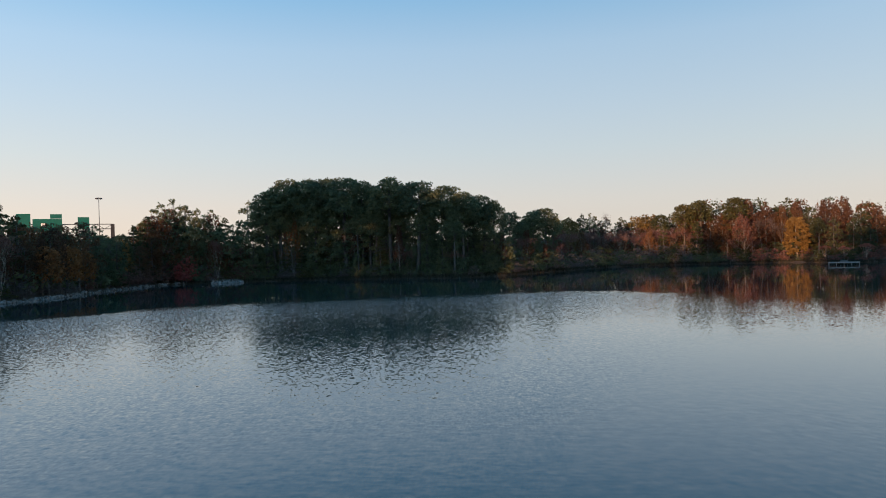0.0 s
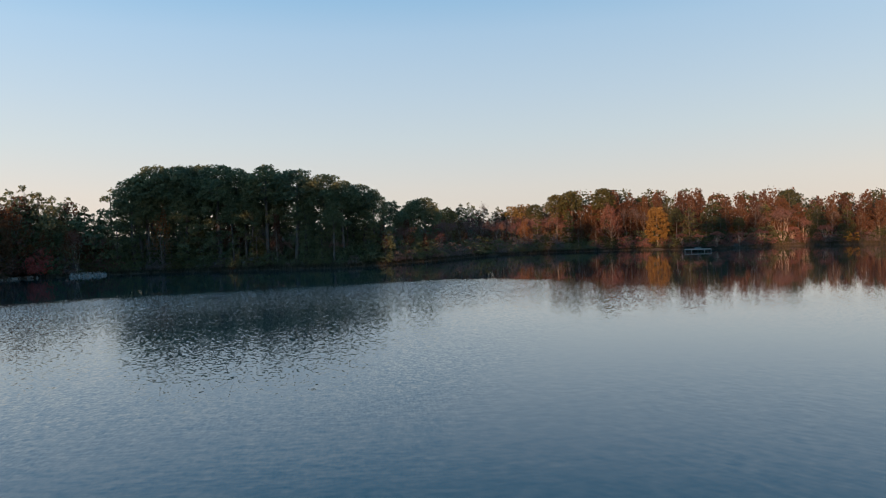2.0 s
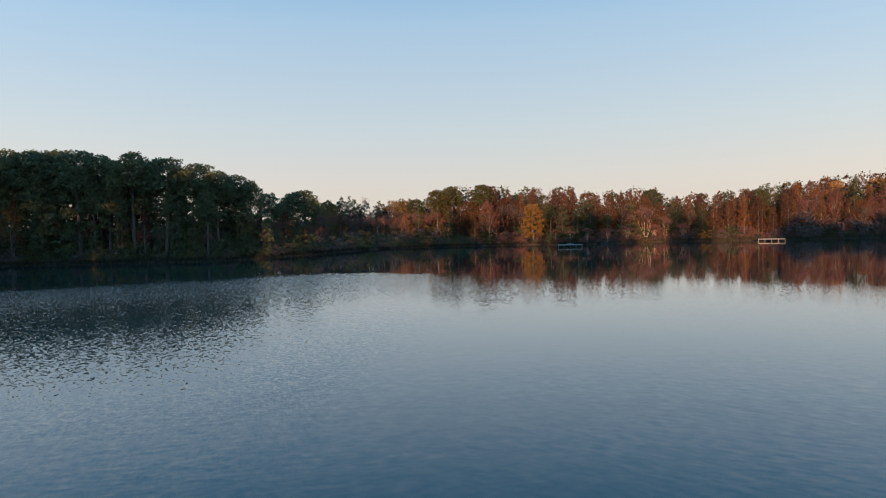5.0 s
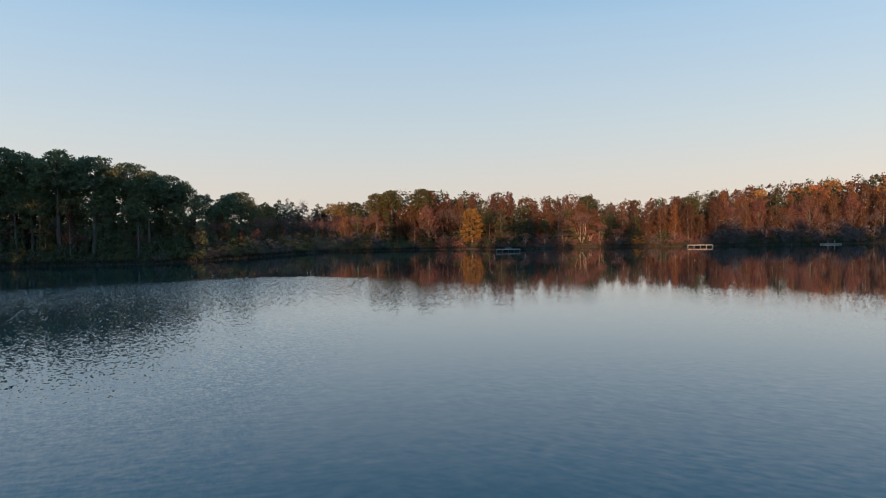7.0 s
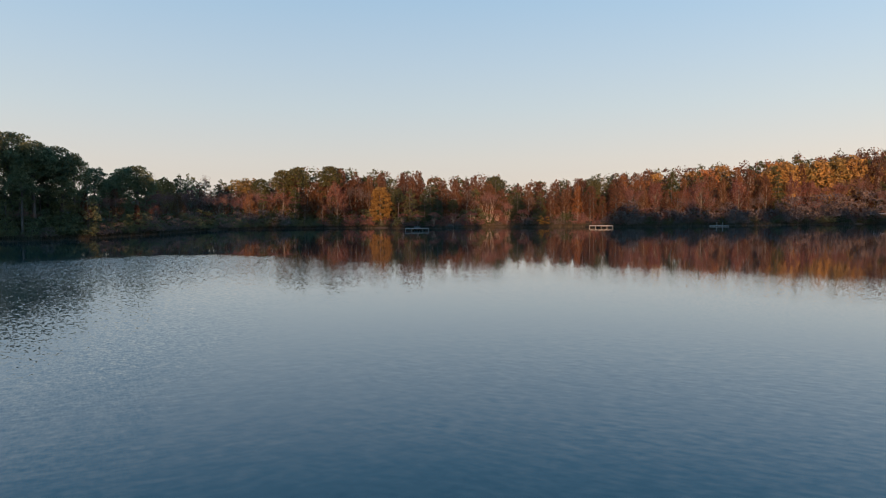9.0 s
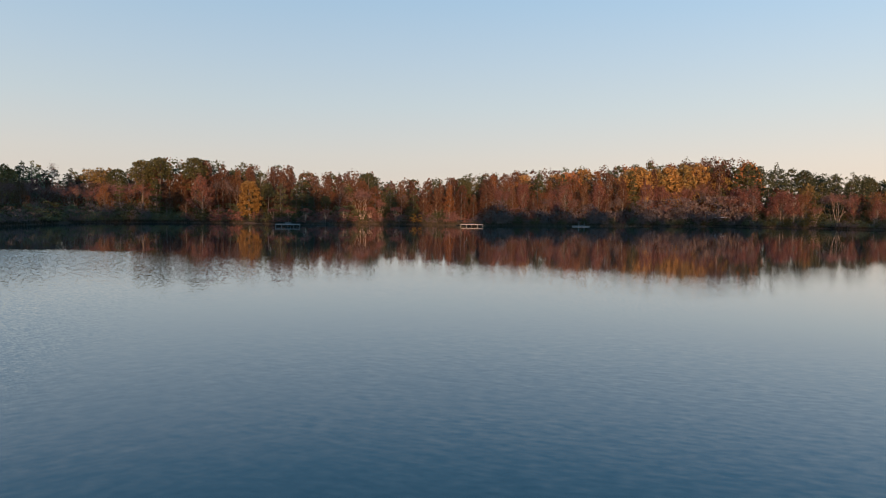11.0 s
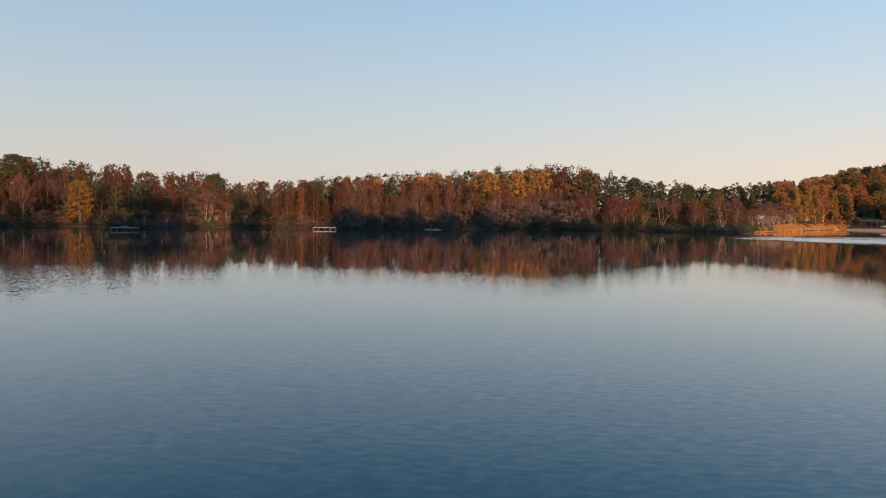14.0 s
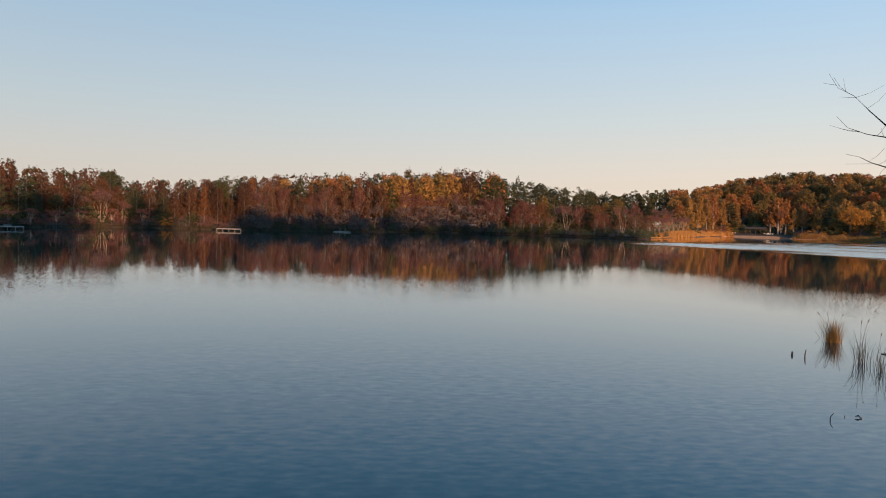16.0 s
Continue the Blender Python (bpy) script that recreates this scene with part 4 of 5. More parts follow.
def far_woods(a0, a1, back, leaf, reach, per, seed, size=0.34, levels=4, step=2.4):
    """The deep of the woods behind the trees that can be told apart, in a few tones of leaf."""
    rng = np.random.default_rng(seed)
    for tone in sorted(set(leaf)):
        s, blobs = Soup(), []
        share = leaf.count(tone) / len(leaf)
        a = a0
        while a < a1:
            r = shore(a) + back
            g = land(a, back)
            full = (top_at(a, r) - g) * reach
            if rng.random() < share:
                da, top = rng.uniform(-0.4, 0.4), full * rng.uniform(0.82, 1.0)
                for k in range(levels):
                    b = back + rng.uniform(-4, 4)
                    x, y = at(a + da + rng.uniform(-0.15, 0.15), shore(a) + b)
                    rr = rng.uniform(1.9, 2.7)
                    blobs.append(((x, y, g + max(0.8, top * (k + 0.5) / levels)), (rr * (1.15 - 0.12 * k), rr * (1.15 - 0.12 * k), max(1.3, top / levels * 0.8)), None))
            a += math.degrees(step / r) * (0.5 if share < 1 else 1)
        s.leaves(rng, blobs, int(per * 0.9) * len(blobs), size * 1.35, 0.35)
        tagged(new("far_woods", s.mesh("far_woods", LEAF[tone])), "deep autumn woods behind the shore trees", "woods", kind="stuff")


far_woods(23, 42, 24, ["green", "green", "rust"], 0.88, 75, 31)
far_woods(15, 38, 8, ["green", "grey", "green"], 0.24, 80, 49, 0.34, 1)
far_woods(15, 23, 6.5, ["green"], 0.8, 90, 54, 0.32, 4)
far_woods(23, 40, 14, ["green"], 0.62, 80, 41, 0.32, 3)
far_woods(-5, 14.5, 9, ["green"], 0.55, 95, 42, 0.34, 3)
far_woods(-19, -9, 58, ["rust", "olive", "orange"], 0.86, 90, 33, 0.28, 4)
far_woods(-19, -6, 26, ["rust", "green"], 0.5, 80, 43, 0.32, 2)
far_woods(-46, -19, 38, ["rust", "fir", "rust", "olive"], 1.0, 90, 34, 0.28, 5, 1.9)
far_woods(-46, -19, 22, ["fir", "rust", "rust"], 0.74, 90, 44, 0.3, 4)
far_woods(-66, -46, 48, ["rust", "orange", "rust", "olive"], 1.0, 90, 35, 0.28, 5, 1.9)
far_woods(-66, -46, 28, ["rust", "orange", "olive"], 0.78, 90, 45, 0.3, 4)
far_woods(-66, -46, 8, ["grey"], 0.2, 70, 46, 0.3, 1)
far_woods(-73.5, -66, 54, ["fir", "olive"], 0.96, 90, 36, 0.3, 5)
far_woods(-81, -74, 70, ["fir", "olive"], 0.34, 80, 53, 0.4, 2)
far_woods(-81, -73.5, 160, ["fir", "olive"], 0.93, 90, 40, 0.45)
far_woods(-75, -66, 28, ["fir", "olive", "orange"], 0.62, 80, 47, 0.34, 3)
far_woods(-95.5, -80, 50, ["olive", "gold", "rust"], 0.22, 80, 48, 0.55, 3)
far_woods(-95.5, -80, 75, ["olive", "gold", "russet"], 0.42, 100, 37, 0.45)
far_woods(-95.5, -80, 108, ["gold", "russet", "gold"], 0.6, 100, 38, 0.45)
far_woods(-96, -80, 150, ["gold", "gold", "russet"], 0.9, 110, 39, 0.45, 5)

# ---- trees that stand out ----
for key, a, back, height, wide in [
    ("yellow", -27.0, 4.0, 10.6, 1.5), ("palebare", -35.85, 2.0, 9.4, 1.1), ("palebare", -37.3, 1.0, 6.8, 0.8), ("red", -23.4, 5.0, 11.8, 0.95),
    ("olivepine", -20.3, 12.0, 16.3, 1.15), ("olivepine", -19.1, 12.0, 15.6, 0.95), ("olivepine", -22.9, 12.0, 16.6, 1.1), ("olive", -20.1, 5.0, 10.4, 0.95), ("olive", -17.6, 8.0, 9.5, 0.9), ("palebare", 18.0, 1.2, 9.0, 0.45), ("crimsonbush", 20.3, 0.6, 5.6, 0.75), ("crimsonbush", 20.6, 0.8, 4.0, 0.8), ("olive", 24.4, 9.0, 7.6, 1.2), ("bare", 24.9, 8.0, 8.2, 0.9), ("olive", 25.4, 9.0, 7.4, 1.2), ("bare", 25.8, 8.0, 7.8, 0.9), ("green", 22.0, 8.0, 16.0, 1.2), ("green", 21.2, 8.0, 16.8, 1.0), ("fir", 20.3, 8.0, 15.6, 1.0), ("green", 19.4, 8.0, 14.8, 1.1), ("green", 18.4, 8.0, 14.2, 1.1), ("olive", 17.4, 8.0, 13.2, 1.1),
    ("hillrust", 28.4, 3.0, 7.6, 1.1), ("hillrust", 29.6, 2.5, 7.4, 1.1), ("hillrust", 27.3, 3.4, 6.8, 1.1), ("bare", 31.5, 2.5, 9.0, 0.8), ("palebare", 32.6, 2.5, 9.6, 0.7),
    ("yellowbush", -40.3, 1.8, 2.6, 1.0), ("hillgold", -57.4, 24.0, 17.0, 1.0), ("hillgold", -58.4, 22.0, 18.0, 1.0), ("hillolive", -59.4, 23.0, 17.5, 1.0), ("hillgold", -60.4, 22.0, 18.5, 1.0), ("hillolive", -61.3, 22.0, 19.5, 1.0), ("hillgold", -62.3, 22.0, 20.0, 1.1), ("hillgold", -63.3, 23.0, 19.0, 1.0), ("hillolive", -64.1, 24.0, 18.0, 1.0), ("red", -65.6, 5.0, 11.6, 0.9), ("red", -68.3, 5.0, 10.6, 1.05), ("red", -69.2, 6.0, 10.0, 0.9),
    ("palebare", -70.6, 3.0, 6.6, 0.9), ("palebare", -72.0, 5.0, 10.8, 0.9), ("red", -74.4, 5.0, 8.4, 0.9), ("palebare", -76.4, 5.0, 10.6, 0.9),
    ("red", -77.3, 6.0, 11.6, 0.9), ("beachgold", -81.3, 14.0, 16.0, 1.2), ("beachgold", -82.0, 15.0, 18.0, 1.3), ("beachgold", -82.6, 14.0, 17.0, 1.2), ("beachrust", -83.1, 15.0, 19.5, 0.85), ("beachgold", -83.7, 14.0, 18.0, 1.3),
    ("olive", -84.3, 16.0, 17.0, 1.1), ("beachgold", -84.7, 18.0, 16.0, 1.2), ("beachrust", -87.1, 17.0, 18.5, 1.1), ("beachrust", -87.6, 15.0, 20.0, 1.15), ("beachrust", -88.1, 16.0, 19.0, 1.1), ("palebare", -87.8, 14.0, 14.0, 0.7),
    ("beachgold", -88.6, 16.0, 14.0, 1.2), ("beachrust", -89.2, 18.0, 16.5, 0.9), ("beachgold", -90.2, 15.0, 15.0, 1.3), ("olive", -90.8, 18.0, 16.0, 1.1), ("beachgold", -91.3, 16.0, 15.0, 1.3),
    ("amber", -92.2, 10.0, 16.0, 1.0), ("amber", -92.9, 11.0, 14.0, 1.0), ("olive", -93.4, 20.0, 17.0, 1.1), ("beachgold", -94.0, 15.0, 15.0, 1.3),
]:
    plant(key, a, back, height, wide, rnd)
for a, back, h in ((-28.8, 2.5, 3.6), (-30.0, 4.0, 3.3), (-31.3, 3.0, 3.8), (-32.9, 3.0, 3.4), (-34.4, 2.5, 4.0), (-36.5, 4.0, 4.2), (-38.6, 3.0, 4.4)):
    plant("vase", a, back, h, 0.85, rnd)
for i in range(8):
    plant("vase", -78.5 - 0.35 * i, 14 - i * 0.3, 7.2 + 0.5 * math.sin(i * 2.1), 0.75, rnd)


# ---- grass along the water ----
def shore_grass(label, a0, a1, b0, b1, count, height, leaf, seed, width=0.03):
    rng = np.random.default_rng(seed)
    s = Soup()
    stands = 14
    for k in range(stands):
        mid, reach = a0 + (a1 - a0) * (k + 0.5) / stands, (a1 - a0) / stands * 0.75
        end = 0.45 if k in (0, stands - 1) else 1.0
        roots = [spot(min(a1, max(a0, mid + reach * rng.normal() * 0.6)), b0 + (b1 - b0) * end * rng.random() ** 1.4) for i in range(int(count / stands * end))]
        s.blades(rng, roots, height * rng.uniform(0.6, 1.1) * end ** 0.5, width, 0.5)
    tagged(new("shore_grass", s.mesh("shore_grass", LEAF[leaf])), label, "grass", kind="stuff")


shore_grass("tall golden dry reeds along the water", -84.6, -78.6, 0.2, 9.0, 12000, 2.1, "reed", 41, 0.08)
shore_grass("tall golden dry reeds along the water", -95.6, -88.6, 0.2, 8.0, 13000, 2.0, "reed", 42, 0.08)
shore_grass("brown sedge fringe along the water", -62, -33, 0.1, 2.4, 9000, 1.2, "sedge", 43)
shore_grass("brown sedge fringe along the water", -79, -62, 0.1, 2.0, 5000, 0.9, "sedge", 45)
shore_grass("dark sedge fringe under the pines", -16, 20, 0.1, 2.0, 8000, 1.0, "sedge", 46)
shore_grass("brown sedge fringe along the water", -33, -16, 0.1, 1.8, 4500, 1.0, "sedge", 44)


# ---- stones of the left shore ----
def rock_shape(s, rng, centre, size):
    bm = bmesh.new()
    bmesh.ops.create_icosphere(bm, subdivisions=1, radius=1.0)
    q = Euler(rng.uniform(0, 6.283, 3)).to_matrix()
    sc = Vector((1.0, rng.uniform(0.6, 0.9), rng.uniform(0.45, 0.75))) * size
    base = len(s.v)
    for v in bm.verts:
        p = v.co * (1 + rng.uniform(-0.22, 0.22))
        p = q @ Vector((p.x * sc.x, p.y * sc.y, p.z * sc.z))
        s.v.append(tuple(p + centre))
    for f in bm.faces:
        s.f.append(tuple(base + v.index for v in f.verts))
    bm.free()


def riprap(label, a0, a1, count, b0, b1, lo, hi, seed):
    rng = np.random.default_rng(seed)
    s = Soup()
    for i in range(count):
        a = rng.uniform(a0, a1)
        b = rng.uniform(b0, b1)
        x, y = at(a, shore(a) + b)
        rock_shape(s, rng, Vector((x, y, max(0.0, land(a, max(b, 0))) + 0.02)), rng.uniform(lo, hi))
    tagged(new("riprap", s.mesh("riprap", ROCK)), label, "rocks", kind="stuff")


riprap("pale grey broken stones lining the shore", 20.5, 36, 300, -0.35, 0.9, 0.1, 0.42, 51)
riprap("pile of pale stones at the water", 16.2, 18.4, 160, -0.8, 2.0, 0.25, 0.6, 52)


# ---- fishing piers ----
def bar(s, p, q, half):
    """A squared timber from p to q."""
    p, q = Vector(p), Vector(q)
    d = (q - p).normalized()
    u = d.cross(Vector((0, 0, 1))) if abs(d.z) < 0.9 else Vector((1, 0, 0))
    u.normalize()
    v = d.cross(u)
    base = len(s.v)
    for e in (p, q):
        for i, j in ((-1, -1), (1, -1), (1, 1), (-1, 1)):
            s.v.append(tuple(e + u * half * i + v * half * j))
    for f in ((3, 2, 1, 0), (4, 5, 6, 7), (0, 1, 5, 4), (1, 2, 6, 5), (2, 3, 7, 6), (3, 0, 4, 7)):
        s.f.append(tuple(base + k for k in f))


def timber(name, parent, mat, *bars):
    s = Soup()
    for p, q, half in bars:
        bar(s, p, q, half)
    return part(name, s.mesh(name, mat), parent)


def pier(a, r, width, high=True):
    e = new("fishing_pier")
    x, y = at(a, r)
    e.matrix_basis = pose(x, y, 0, 0, 0, a)
    h, depth, deck = width / 2, 2.6, 0.62 if high else 0.24
    n = 14
    for i in range(n):
        y0 = -depth / 2 + depth * i / n
        s = Soup()
        s.box((-h, y0 + 0.008, deck - 0.04), (h, y0 + depth / n - 0.008, deck))
        part("board", s.mesh("board", TIMBER), e)
    timber("fascia", e, TIMBER, ((-h, -depth / 2 - 0.03, deck - 0.12), (h, -depth / 2 - 0.03, deck - 0.12), 0.075))
    timber("joist", e, DARK_TIMBER, ((-h, depth / 2, deck - 0.12), (h, depth / 2, deck - 0.12), 0.075))
    posts = 5
    for i in range(posts):
        px = -h + 0.06 + (width - 0.12) * i / (posts - 1)
        timber("post", e, TIMBER, ((px, -depth / 2 + 0.06, -1.2), (px, -depth / 2 + 0.06, deck - 0.05), 0.06))
    for px in (-h + 0.06, h - 0.06):
        timber("post", e, TIMBER, ((px, depth / 2 - 0.06, -1.2), (px, depth / 2 - 0.06, deck), 0.05))
    reach = shore(a) - r + 1.5
    for k in (-0.65, 0.65):
        timber("gangway_beam", e, TIMBER, ((k, depth / 2, deck - 0.1), (k, max(reach, depth / 2 + 1), deck - 0.1), 0.07))
    s = Soup()
    s.box((-0.75, depth / 2 + 0.02, deck - 0.03), (0.75, max(reach, depth / 2 + 1), deck + 0.01))
    part("gangway", s.mesh("gangway", DARK_TIMBER), e)
    return tagged(e, "weathered grey timber fishing pier over the water" if high else "low timber platform close over the water", "pier", "piers on the far shore")


pier(-29.93, 166, 5.6)
pier(-44.87, 187, 6.0)
pier(-53.7, 203, 4.8, False)
for k in (-0.9, 0.6):
    e = new("mooring_post")
    x, y = at(-53.7 + k * 0.28, 202.4)
    e.matrix_basis = pose(x, y, 0.24)
    s = Soup()
    s.tube([(0, 0, 0), (0, 0, 0.5), (0, 0, 1.0)], [0.08, 0.075, 0.07], 8)
    post = part("post", s.mesh("post", TIMBER, True), e)
    s = Soup()
    s.tube([(0, 0, 0.98), (0, 0, 1.08), (0, 0, 1.2), (0, 0, 1.27)], [0.1, 0.15, 0.13, 0.04], 8)
    part("cap", s.mesh("cap", STEEL, True), e, "grey metal cap")
    tagged(e, "timber post with a grey cap on the platform", "post")


# ---- the small shelter on the bank, the beach and its pavilion ----
def shelter(name, label, a, back, width, depth, height, posts, roof_mat, post_mat, pitch=0.5, lift=0.0):
    e = new(name)
    x, y, z = spot(a, back)
    e.matrix_basis = pose(x, y, z + lift, 0, 0, a)
    h, d = width / 2, depth / 2
    for i in range(posts):
        for yy in (-d + 0.3, d - 0.3):
            px = -h + 0.3 + (width - 0.6) * i / (posts - 1)
            timber("post", e, post_mat, ((px, yy, -0.3 - lift), (px, yy, height), 0.1))
    for yy in (-d + 0.3, d - 0.3):
        timber("beam", e, post_mat, ((-h, yy, height + 0.1), (h, yy, height + 0.1), 0.1))
    s = Soup()
    t = 0.12
    z0, z1 = height + 0.2, height + 0.2 + pitch
    prof = [(-d - 0.4, z0), (0, z1), (d + 0.4, z0), (d + 0.4, z0 + t), (0, z1 + t), (-d - 0.4, z0 + t)]
    for px in (-h - 0.4, h + 0.4):
        s.v += [(px, yy, zz) for yy, zz in prof]
    s.f += [(0, 1, 4, 5), (1, 2, 3, 4), (11, 10, 7, 6), (10, 9, 8, 7)]
    for i in range(6):
        j = (i + 1) % 6
        s.f.append((i, i + 6, j + 6, j))
    part("roof", s.mesh("roof", roof_mat), e)
    return tagged(e, label, "shelter")


shelter("bench_shelter", "small open shelter with a pale roof on the bank", -64.05, 3.2, 4.2, 2.4, 2.2, 2, PALE_ROOF, DARK_TIMBER, 0.25)
shelter("picnic_pavilion", "dark timber picnic pavilion behind the beach", -86.1, 15, 11.0, 6.0, 2.7, 5, DARK_TIMBER, DARK_TIMBER, 0.9)

s = Soup()
n = 24
for i in range(n + 1):
    a = -90.2 + 6.6 * i / n
    edge = 5 * math.sin(math.pi * min(1, max(0, (i + 1.5) / (n + 3)))) ** 0.6
    for k in range(7):
        x, y, z = spot(a, -0.9 + (edge + 0.9) * k / 6)
        s.v.append((x, y, (z if k else -0.2) + 0.05))
for i in range(n):
    for k in range(6):
        s.f.append((i * 7 + k, (i + 1) * 7 + k, (i + 1) * 7 + k + 1, i * 7 + k + 1))
tagged(new("beach", s.mesh("beach", SAND, True)), "strip of bare sand at the water", "beach", kind="structure")


def picnic_table(a, back, turn):
    e = new("picnic_table")
    x, y, z = spot(a, back)
    e.matrix_basis = pose(x, y, z, 0, 0, turn)
    s = Soup()
    s.box((-0.95, -0.38, 0.71), (0.95, 0.38, 0.76))
    part("tabletop", s.mesh("tabletop", WHITE), e)
    for yy in (-0.72, 0.72):
        s = Soup()
        s.box((-0.95, yy - 0.14, 0.42), (0.95, yy + 0.14, 0.46))
        part("seat", s.mesh("seat", WHITE), e)
    for xx in (-0.65, 0.65):
        for sg in (-1, 1):
            timber("leg", e, WHITE, ((xx, sg * 0.68, -0.15), (xx, sg * 0.22, 0.71), 0.05))
        timber("crossbar", e, WHITE, ((xx, -0.8, 0.39), (xx, 0.8, 0.39), 0.045))
    tagged(e, "white painted picnic table on the grass", "picnic table", "tables by the beach")


for a, back, turn in ((-86.95, 12, 20), (-87.2, 14, 70), (-86.75, 15, 5), (-84.6, 13, 40), (-89.6, 14, 30), (-89.75, 16, 0)):
    picnic_table(a, back, turn)

# ---- beyond the left shore: road signs and a lighting mast ----
def facing(a, r, z):
    x, y = at(a, r)
    return pose(x, y, z, 0, 0, a)


gantry = new("sign_gantry")
GR = 180.0
gantry.matrix_basis = facing(28.5, GR, 0)


def gx(a):
    return -GR * math.tan(radians(a - 28.5))


def gz(el):
    return EYE + GR * math.tan(radians(el))


for a in (31.9, 25.35):
    timber("column", gantry, STEEL, ((gx(a), 0.6, 1.5), (gx(a), 0.6, gz(2.95)), 0.4))
for dz in (0.0, -1.1):
    timber("beam", gantry, STEEL, ((gx(31.9), 0.6, gz(2.95) + dz), (gx(25.35), 0.6, gz(2.95) + dz), 0.09))
for i in range(12):
    xa, xb = gx(31.9) + (gx(25.35) - gx(31.9)) * i / 12, gx(31.9) + (gx(25.35) - gx(31.9)) * (i + 1) / 12
    timber("brace", gantry, STEEL, ((xa, 0.6, gz(2.95) - (1.1 if i % 2 else 0)), (xb, 0.6, gz(2.95) - (0 if i % 2 else 1.1)), 0.05))
for a0, a1, e0, e1, bars in ((31.5, 30.62, 2.6, 3.7, 0), (30.5, 28.65, 2.4, 3.34, 1), (29.4, 28.66, 3.36, 3.68, 0), (27.65, 26.9, 2.6, 3.46, 0)):
    s = Soup()
    s.box((gx(a0), -0.05, gz(e0)), (gx(a1), 0.05, gz(e1)))
    panel = part("sign_panel", s.mesh("sign_panel", SIGN_GREEN), gantry, "green road sign panel")
    for k in range(bars):
        s = Soup()
        zz = gz(e0) + (gz(e1) - gz(e0)) * (k + 0.6) / (bars + 0.2)
        w_ = gx(a1) - gx(a0)
        s.box((gx(a0) + w_ * 0.28, -0.058, zz - 0.1), (gx(a1) - w_ * 0.55, -0.054, zz + 0.5))
        part("lettering_bar", s.mesh("lettering_bar", WHITE), panel, "white line of lettering")
tagged(gantry, "steel road gantry with green signs behind trees", "road sign")

mast = new("lighting_mast")
mast.matrix_basis = facing(26.24, 260, 0)
top = EYE + 260 * math.tan(radians(4.92))
s = Soup()
s.tube([(0, 0, 1.5), (0, 0, top * 0.5), (0, 0, top)], [0.2, 0.14, 0.08], 8)
part("pole", s.mesh("pole", STEEL, True), mast)
s = Soup()
s.tube([(0.8 * math.cos(k * 0.5236), 0.8 * math.sin(k * 0.5236), top - 0.3) for k in range(13)], [0.07] * 13, 5)
part("ring", s.mesh("ring", STEEL), mast)
for k in range(6):
    a = k * 1.0472
    s = Soup()
    s.tube([(0.85 * math.cos(a), 0.85 * math.sin(a), top - 0.6), (0.9 * math.cos(a), 0.9 * math.sin(a), top - 0.45), (0.9 * math.cos(a), 0.9 * math.sin(a), top - 0.2)], [0.26, 0.22, 0.1], 8)
    part("lamp_head", s.mesh("lamp_head", STEEL, True), mast)
tagged(mast, "tall steel lighting mast with a ring of lamps", "lighting mast")


# ---- close to the near bank: reeds, stakes and a bare tree ----
def tuft(x, y, height, blades, leaf, spread, label, seed, heads=3, splay=0.8):
    rng = np.random.default_rng(seed)
    e = new("reed_tuft")
    e.matrix_basis = pose(x, y, 0)
    s = Soup()
    roots = [(rng.normal() * spread, rng.normal() * spread, -0.3) for i in range(blades)]
    s.blades(rng, roots, height + 0.3, 0.007, splay)
    part("foliage", s.mesh("foliage", LEAF[leaf]), e)
    for i in range(heads):
        s = Soup()
        bx, by = rng.normal() * spread, rng.normal() * spread
        k = rng.normal(size=2) * 0.22
        s.tube([(bx, by, -0.2), (bx + k[0] * 0.4, by + k[1] * 0.4, height * 0.7), (bx + k[0], by + k[1], height * 1.2)], [0.006, 0.005, 0.004], 4)
        s.tube([(bx + k[0], by + k[1], height * 1.16), (bx + k[0] * 1.1, by + k[1] * 1.1, height * 1.22), (bx + k[0] * 1.2, by + k[1] * 1.2, height * 1.28)], [0.006, 0.02, 0.005], 5)
        part("seed_head", s.mesh("seed_head", BARK), e)
    tagged(e, label, "reeds", "reeds in the shallow water")


tuft(*at(-91.75, 36.0), 1.0, 480, "straw", 0.13, "golden tuft of reeds standing in the water", 61, 3, 0.75)
tuft(*at(-93.6, 31.2), 1.3, 60, "sedge", 0.15, "grey dried tuft of reeds standing in the water", 62, 2, 0.7)
tuft(*at(-94.8, 30.0), 1.05, 55, "sedge", 0.13, "grey dried tuft of reeds standing in the water", 63, 2, 0.9)
tuft(*at(-96.25, 29.0), 1.0, 60, "sedge", 0.15, "grey dried tuft of reeds standing in the water", 64, 2, 0.8)


def stick(name, label, a, r, points, radii):
    s = Soup()
    s.tube([Vector(p) for p in points], radii, 6)
    x, y = at(a, r)
    ob = new(name, s.mesh(name, BARK, True))
    ob.matrix_basis = pose(x, y, 0, 0, 0, a)
    tagged(ob, label, "stick")


stick("stake", "short dark wooden stake in the water", -89.26, 31.2, [(0, 0, -0.4), (0, 0, 0.0), (0.01, 0, 0.14)], [0.04, 0.04, 0.035])
stick("stake", "thin dark wooden stake in the water", -90.1, 31.0, [(0, 0, -0.4), (0, 0, 0.1), (0.03, 0, 0.3)], [0.026, 0.024, 0.018])
stick("twig", "bent dark twig poking out of the water", -92.1, 21.2, [(0.06, 0, -0.2), (-0.02, 0, 0.03), (-0.01, 0, 0.1), (0.06, 0, 0.2)], [0.012, 0.014, 0.012, 0.006])
stick("twig", "thin dark twig poking out of the water", -92.92, 21.8, [(0.0, 0, -0.2), (0.0, 0, 0.02), (0.01, 0, 0.06)], [0.01, 0.01, 0.006])
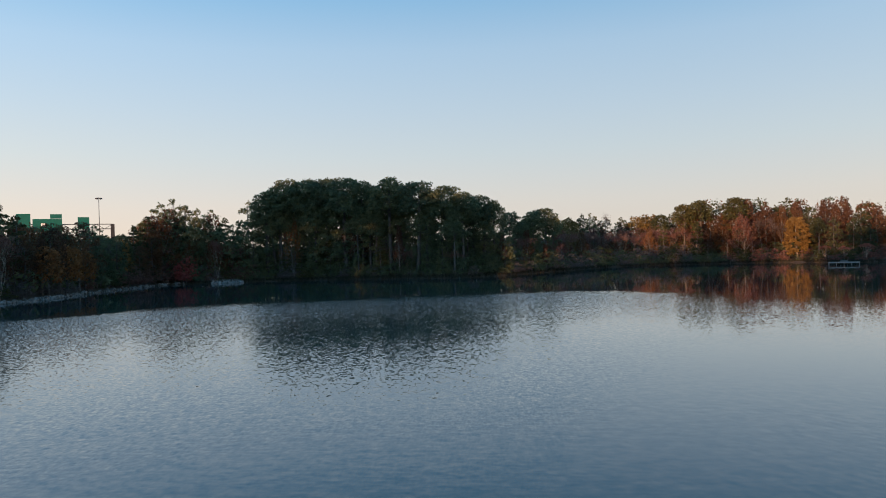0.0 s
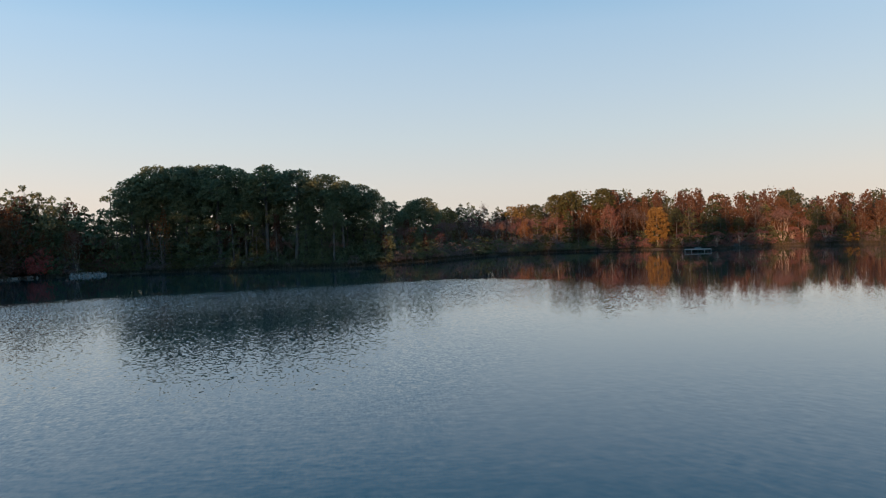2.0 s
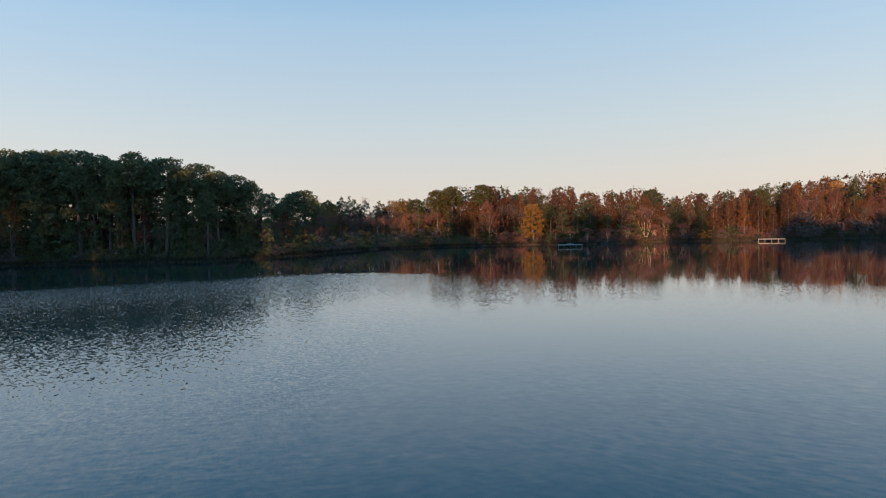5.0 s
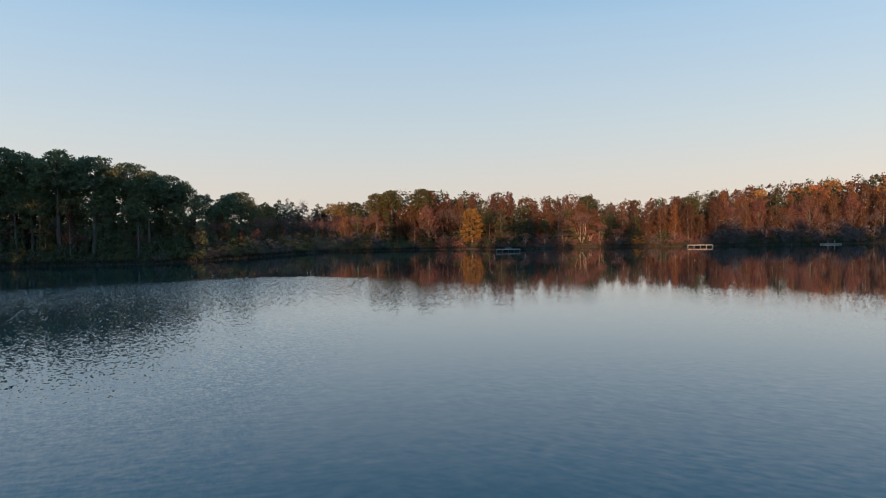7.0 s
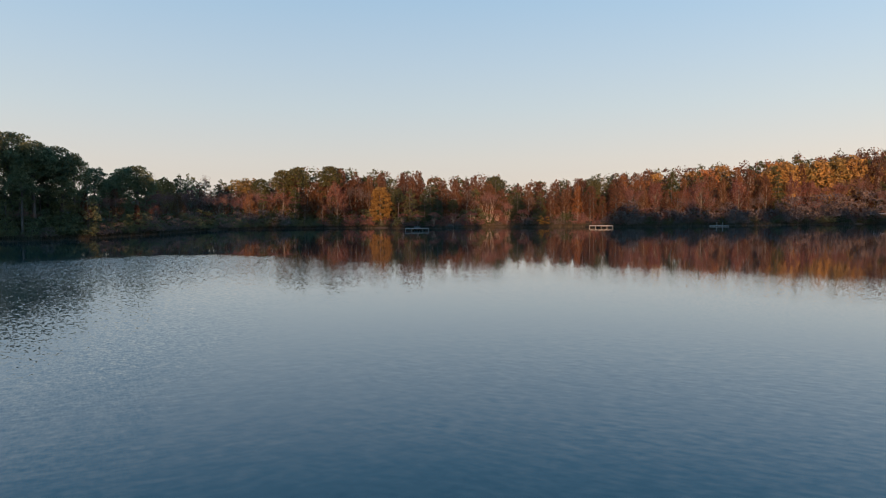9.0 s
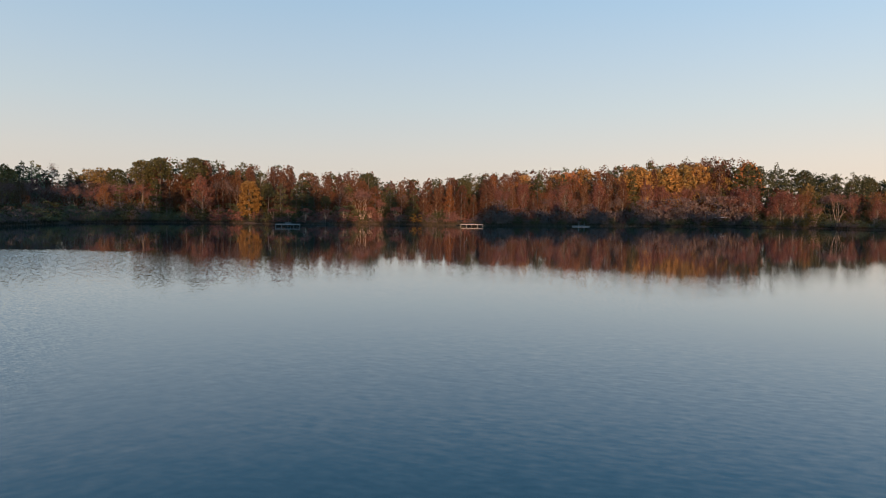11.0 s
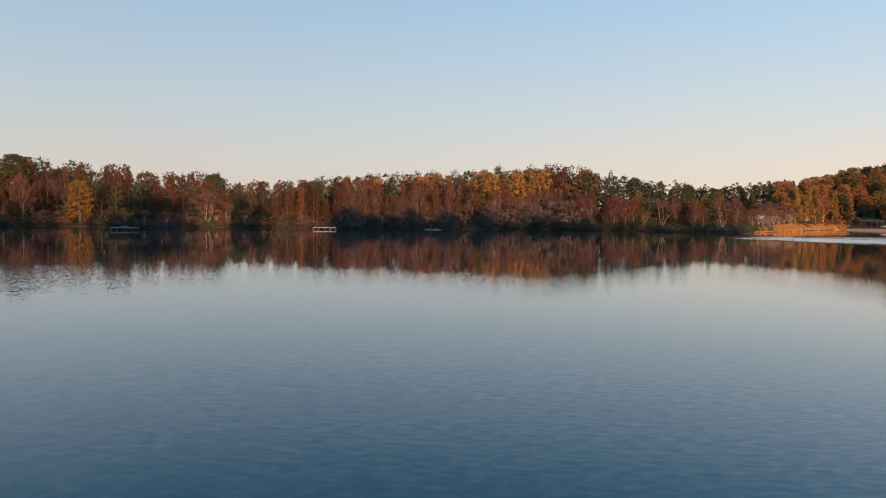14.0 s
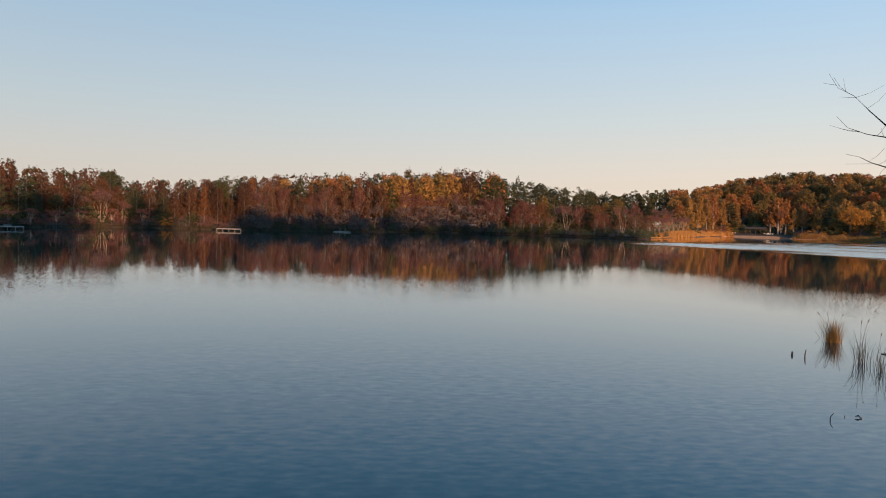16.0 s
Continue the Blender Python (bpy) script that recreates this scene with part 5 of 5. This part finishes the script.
stick("twig", "thin dark twig poking out of the water", -91.0, 37.0, [(-0.25, 0, 0.3), (-0.1, 0, 0.1), (0.1, 0, -0.2)], [0.006, 0.008, 0.01])
stick("branch", "dark sunken branch end in the water", -93.74, 21.9, [(-0.07, 0, 0.04), (0.0, 0.05, 0.06), (0.06, 0, 0.02), (0.1, 0, -0.1)], [0.012, 0.025, 0.028, 0.025])
stick("log", "dark log lying in the shallow water", -95.9, 34.0, [(-0.7, 0, 0.0), (0, 0, 0.06), (1.2, 0, 0.12), (2.5, 0.4, 0.06)], [0.03, 0.06, 0.09, 0.08])

rng = np.random.default_rng(71)
tree = new("bank_tree")
tx, ty = at(-112, 8.6)
tree.matrix_basis = pose(tx, ty, 0)
s = Soup()
s.tube([Vector((0, 0, -0.2)), Vector((0.05, 0, 1.5)), Vector((0.0, 0.1, 3.4)), Vector((-0.1, 0.1, 5.2)), Vector((-0.15, 0.0, 7.2))], [0.2, 0.16, 0.13, 0.1, 0.05], 8)
part("trunk", s.mesh("trunk", BARK, True), tree)


def reach_limb(start, mids, twigs):
    """A long thin limb with side twigs; points by bearing and degrees above the eye, at a distance."""
    s = Soup()
    pts = [Vector(start)]
    for a, el, r in mids:
        x, y = at(a, r)
        pts.append(Vector((x - tx, y - ty, EYE + r * math.tan(radians(el)))))
    n_ = len(pts)
    s.tube(pts, [0.03 * (1 - i / n_) ** 2.8 + 0.0014 for i in range(n_)], 5)
    for k, da, de in twigs:
        i = int(k)
        p = pts[i].lerp(pts[i + 1], k - i)
        x, y = p.x + tx, p.y + ty
        r = math.hypot(x, y)
        a0_ = math.degrees(math.atan2(-x, y))
        e0_ = math.degrees(math.atan2(p.z - EYE, r))
        q1, q2 = at(a0_ + da * 0.55, r), at(a0_ + da, r)
        s.tube([p, Vector((q1[0] - tx, q1[1] - ty, EYE + r * math.tan(radians(e0_ + de * 0.4)))), Vector((q2[0] - tx, q2[1] - ty, EYE + r * math.tan(radians(e0_ + de))))], [0.0024, 0.0019, 0.0012], 4)
    part("limb", s.mesh("limb", TWIG, True), tree)


reach_limb((0.0, 0.1, 3.6), [(-104, 2.5, 8.9), (-97.5, 5.6, 9.2), (-95.0, 7.0, 9.3), (-93.9, 8.1, 9.3), (-92.9, 9.2, 9.3), (-91.9, 9.8, 9.3), (-91.3, 10.8, 9.3)],
           [(4.9, 1.0, 0.1), (4.2, -1.2, 1.2), (4.9, -1.6, 0.7), (5.5, 0.2, 0.9), (5.4, 0.9, 1.1), (6.2, 0.8, 0.2)])
reach_limb((0.0, 0.1, 3.9), [(-104, 5.2, 8.9), (-98, 5.9, 9.2), (-95.2, 6.3, 9.3), (-93.8, 6.6, 9.3), (-92.6, 7.1, 9.3), (-91.9, 7.9, 9.3)],
           [(4.3, 1.3, 0.3), (3.6, -0.5, 0.8), (3.3, 0.2, 0.6), (4.4, 1.8, 0.5), (2.6, 1.0, 1.2)])
reach_limb((0.0, 0.05, 3.2), [(-104, 1.0, 8.9), (-98, 3.3, 9.2), (-95.2, 4.3, 9.3), (-94.1, 4.7, 9.3), (-93.4, 5.1, 9.3), (-92.6, 5.3, 9.3)],
           [(3.8, 1.7, 0.0), (3.6, -1.2, 1.1), (3.2, 0.4, -0.6), (2.8, -0.8, 0.9), (4.2, -0.9, 0.9)])
for i in range(6):
    s = Soup()
    fork(s, rng, Vector((-0.05, 0.1, 4.4 + 0.45 * i)), Vector((0.2 * rng.normal(), -1.0, 0.5 + 0.2 * rng.random())), 1.1, 0.04, 2, 0.5, 0.2, 4)
    part("limb", s.mesh("limb", TWIG, True), tree)
tagged(tree, "bare grey tree leaning over the near bank", "tree")
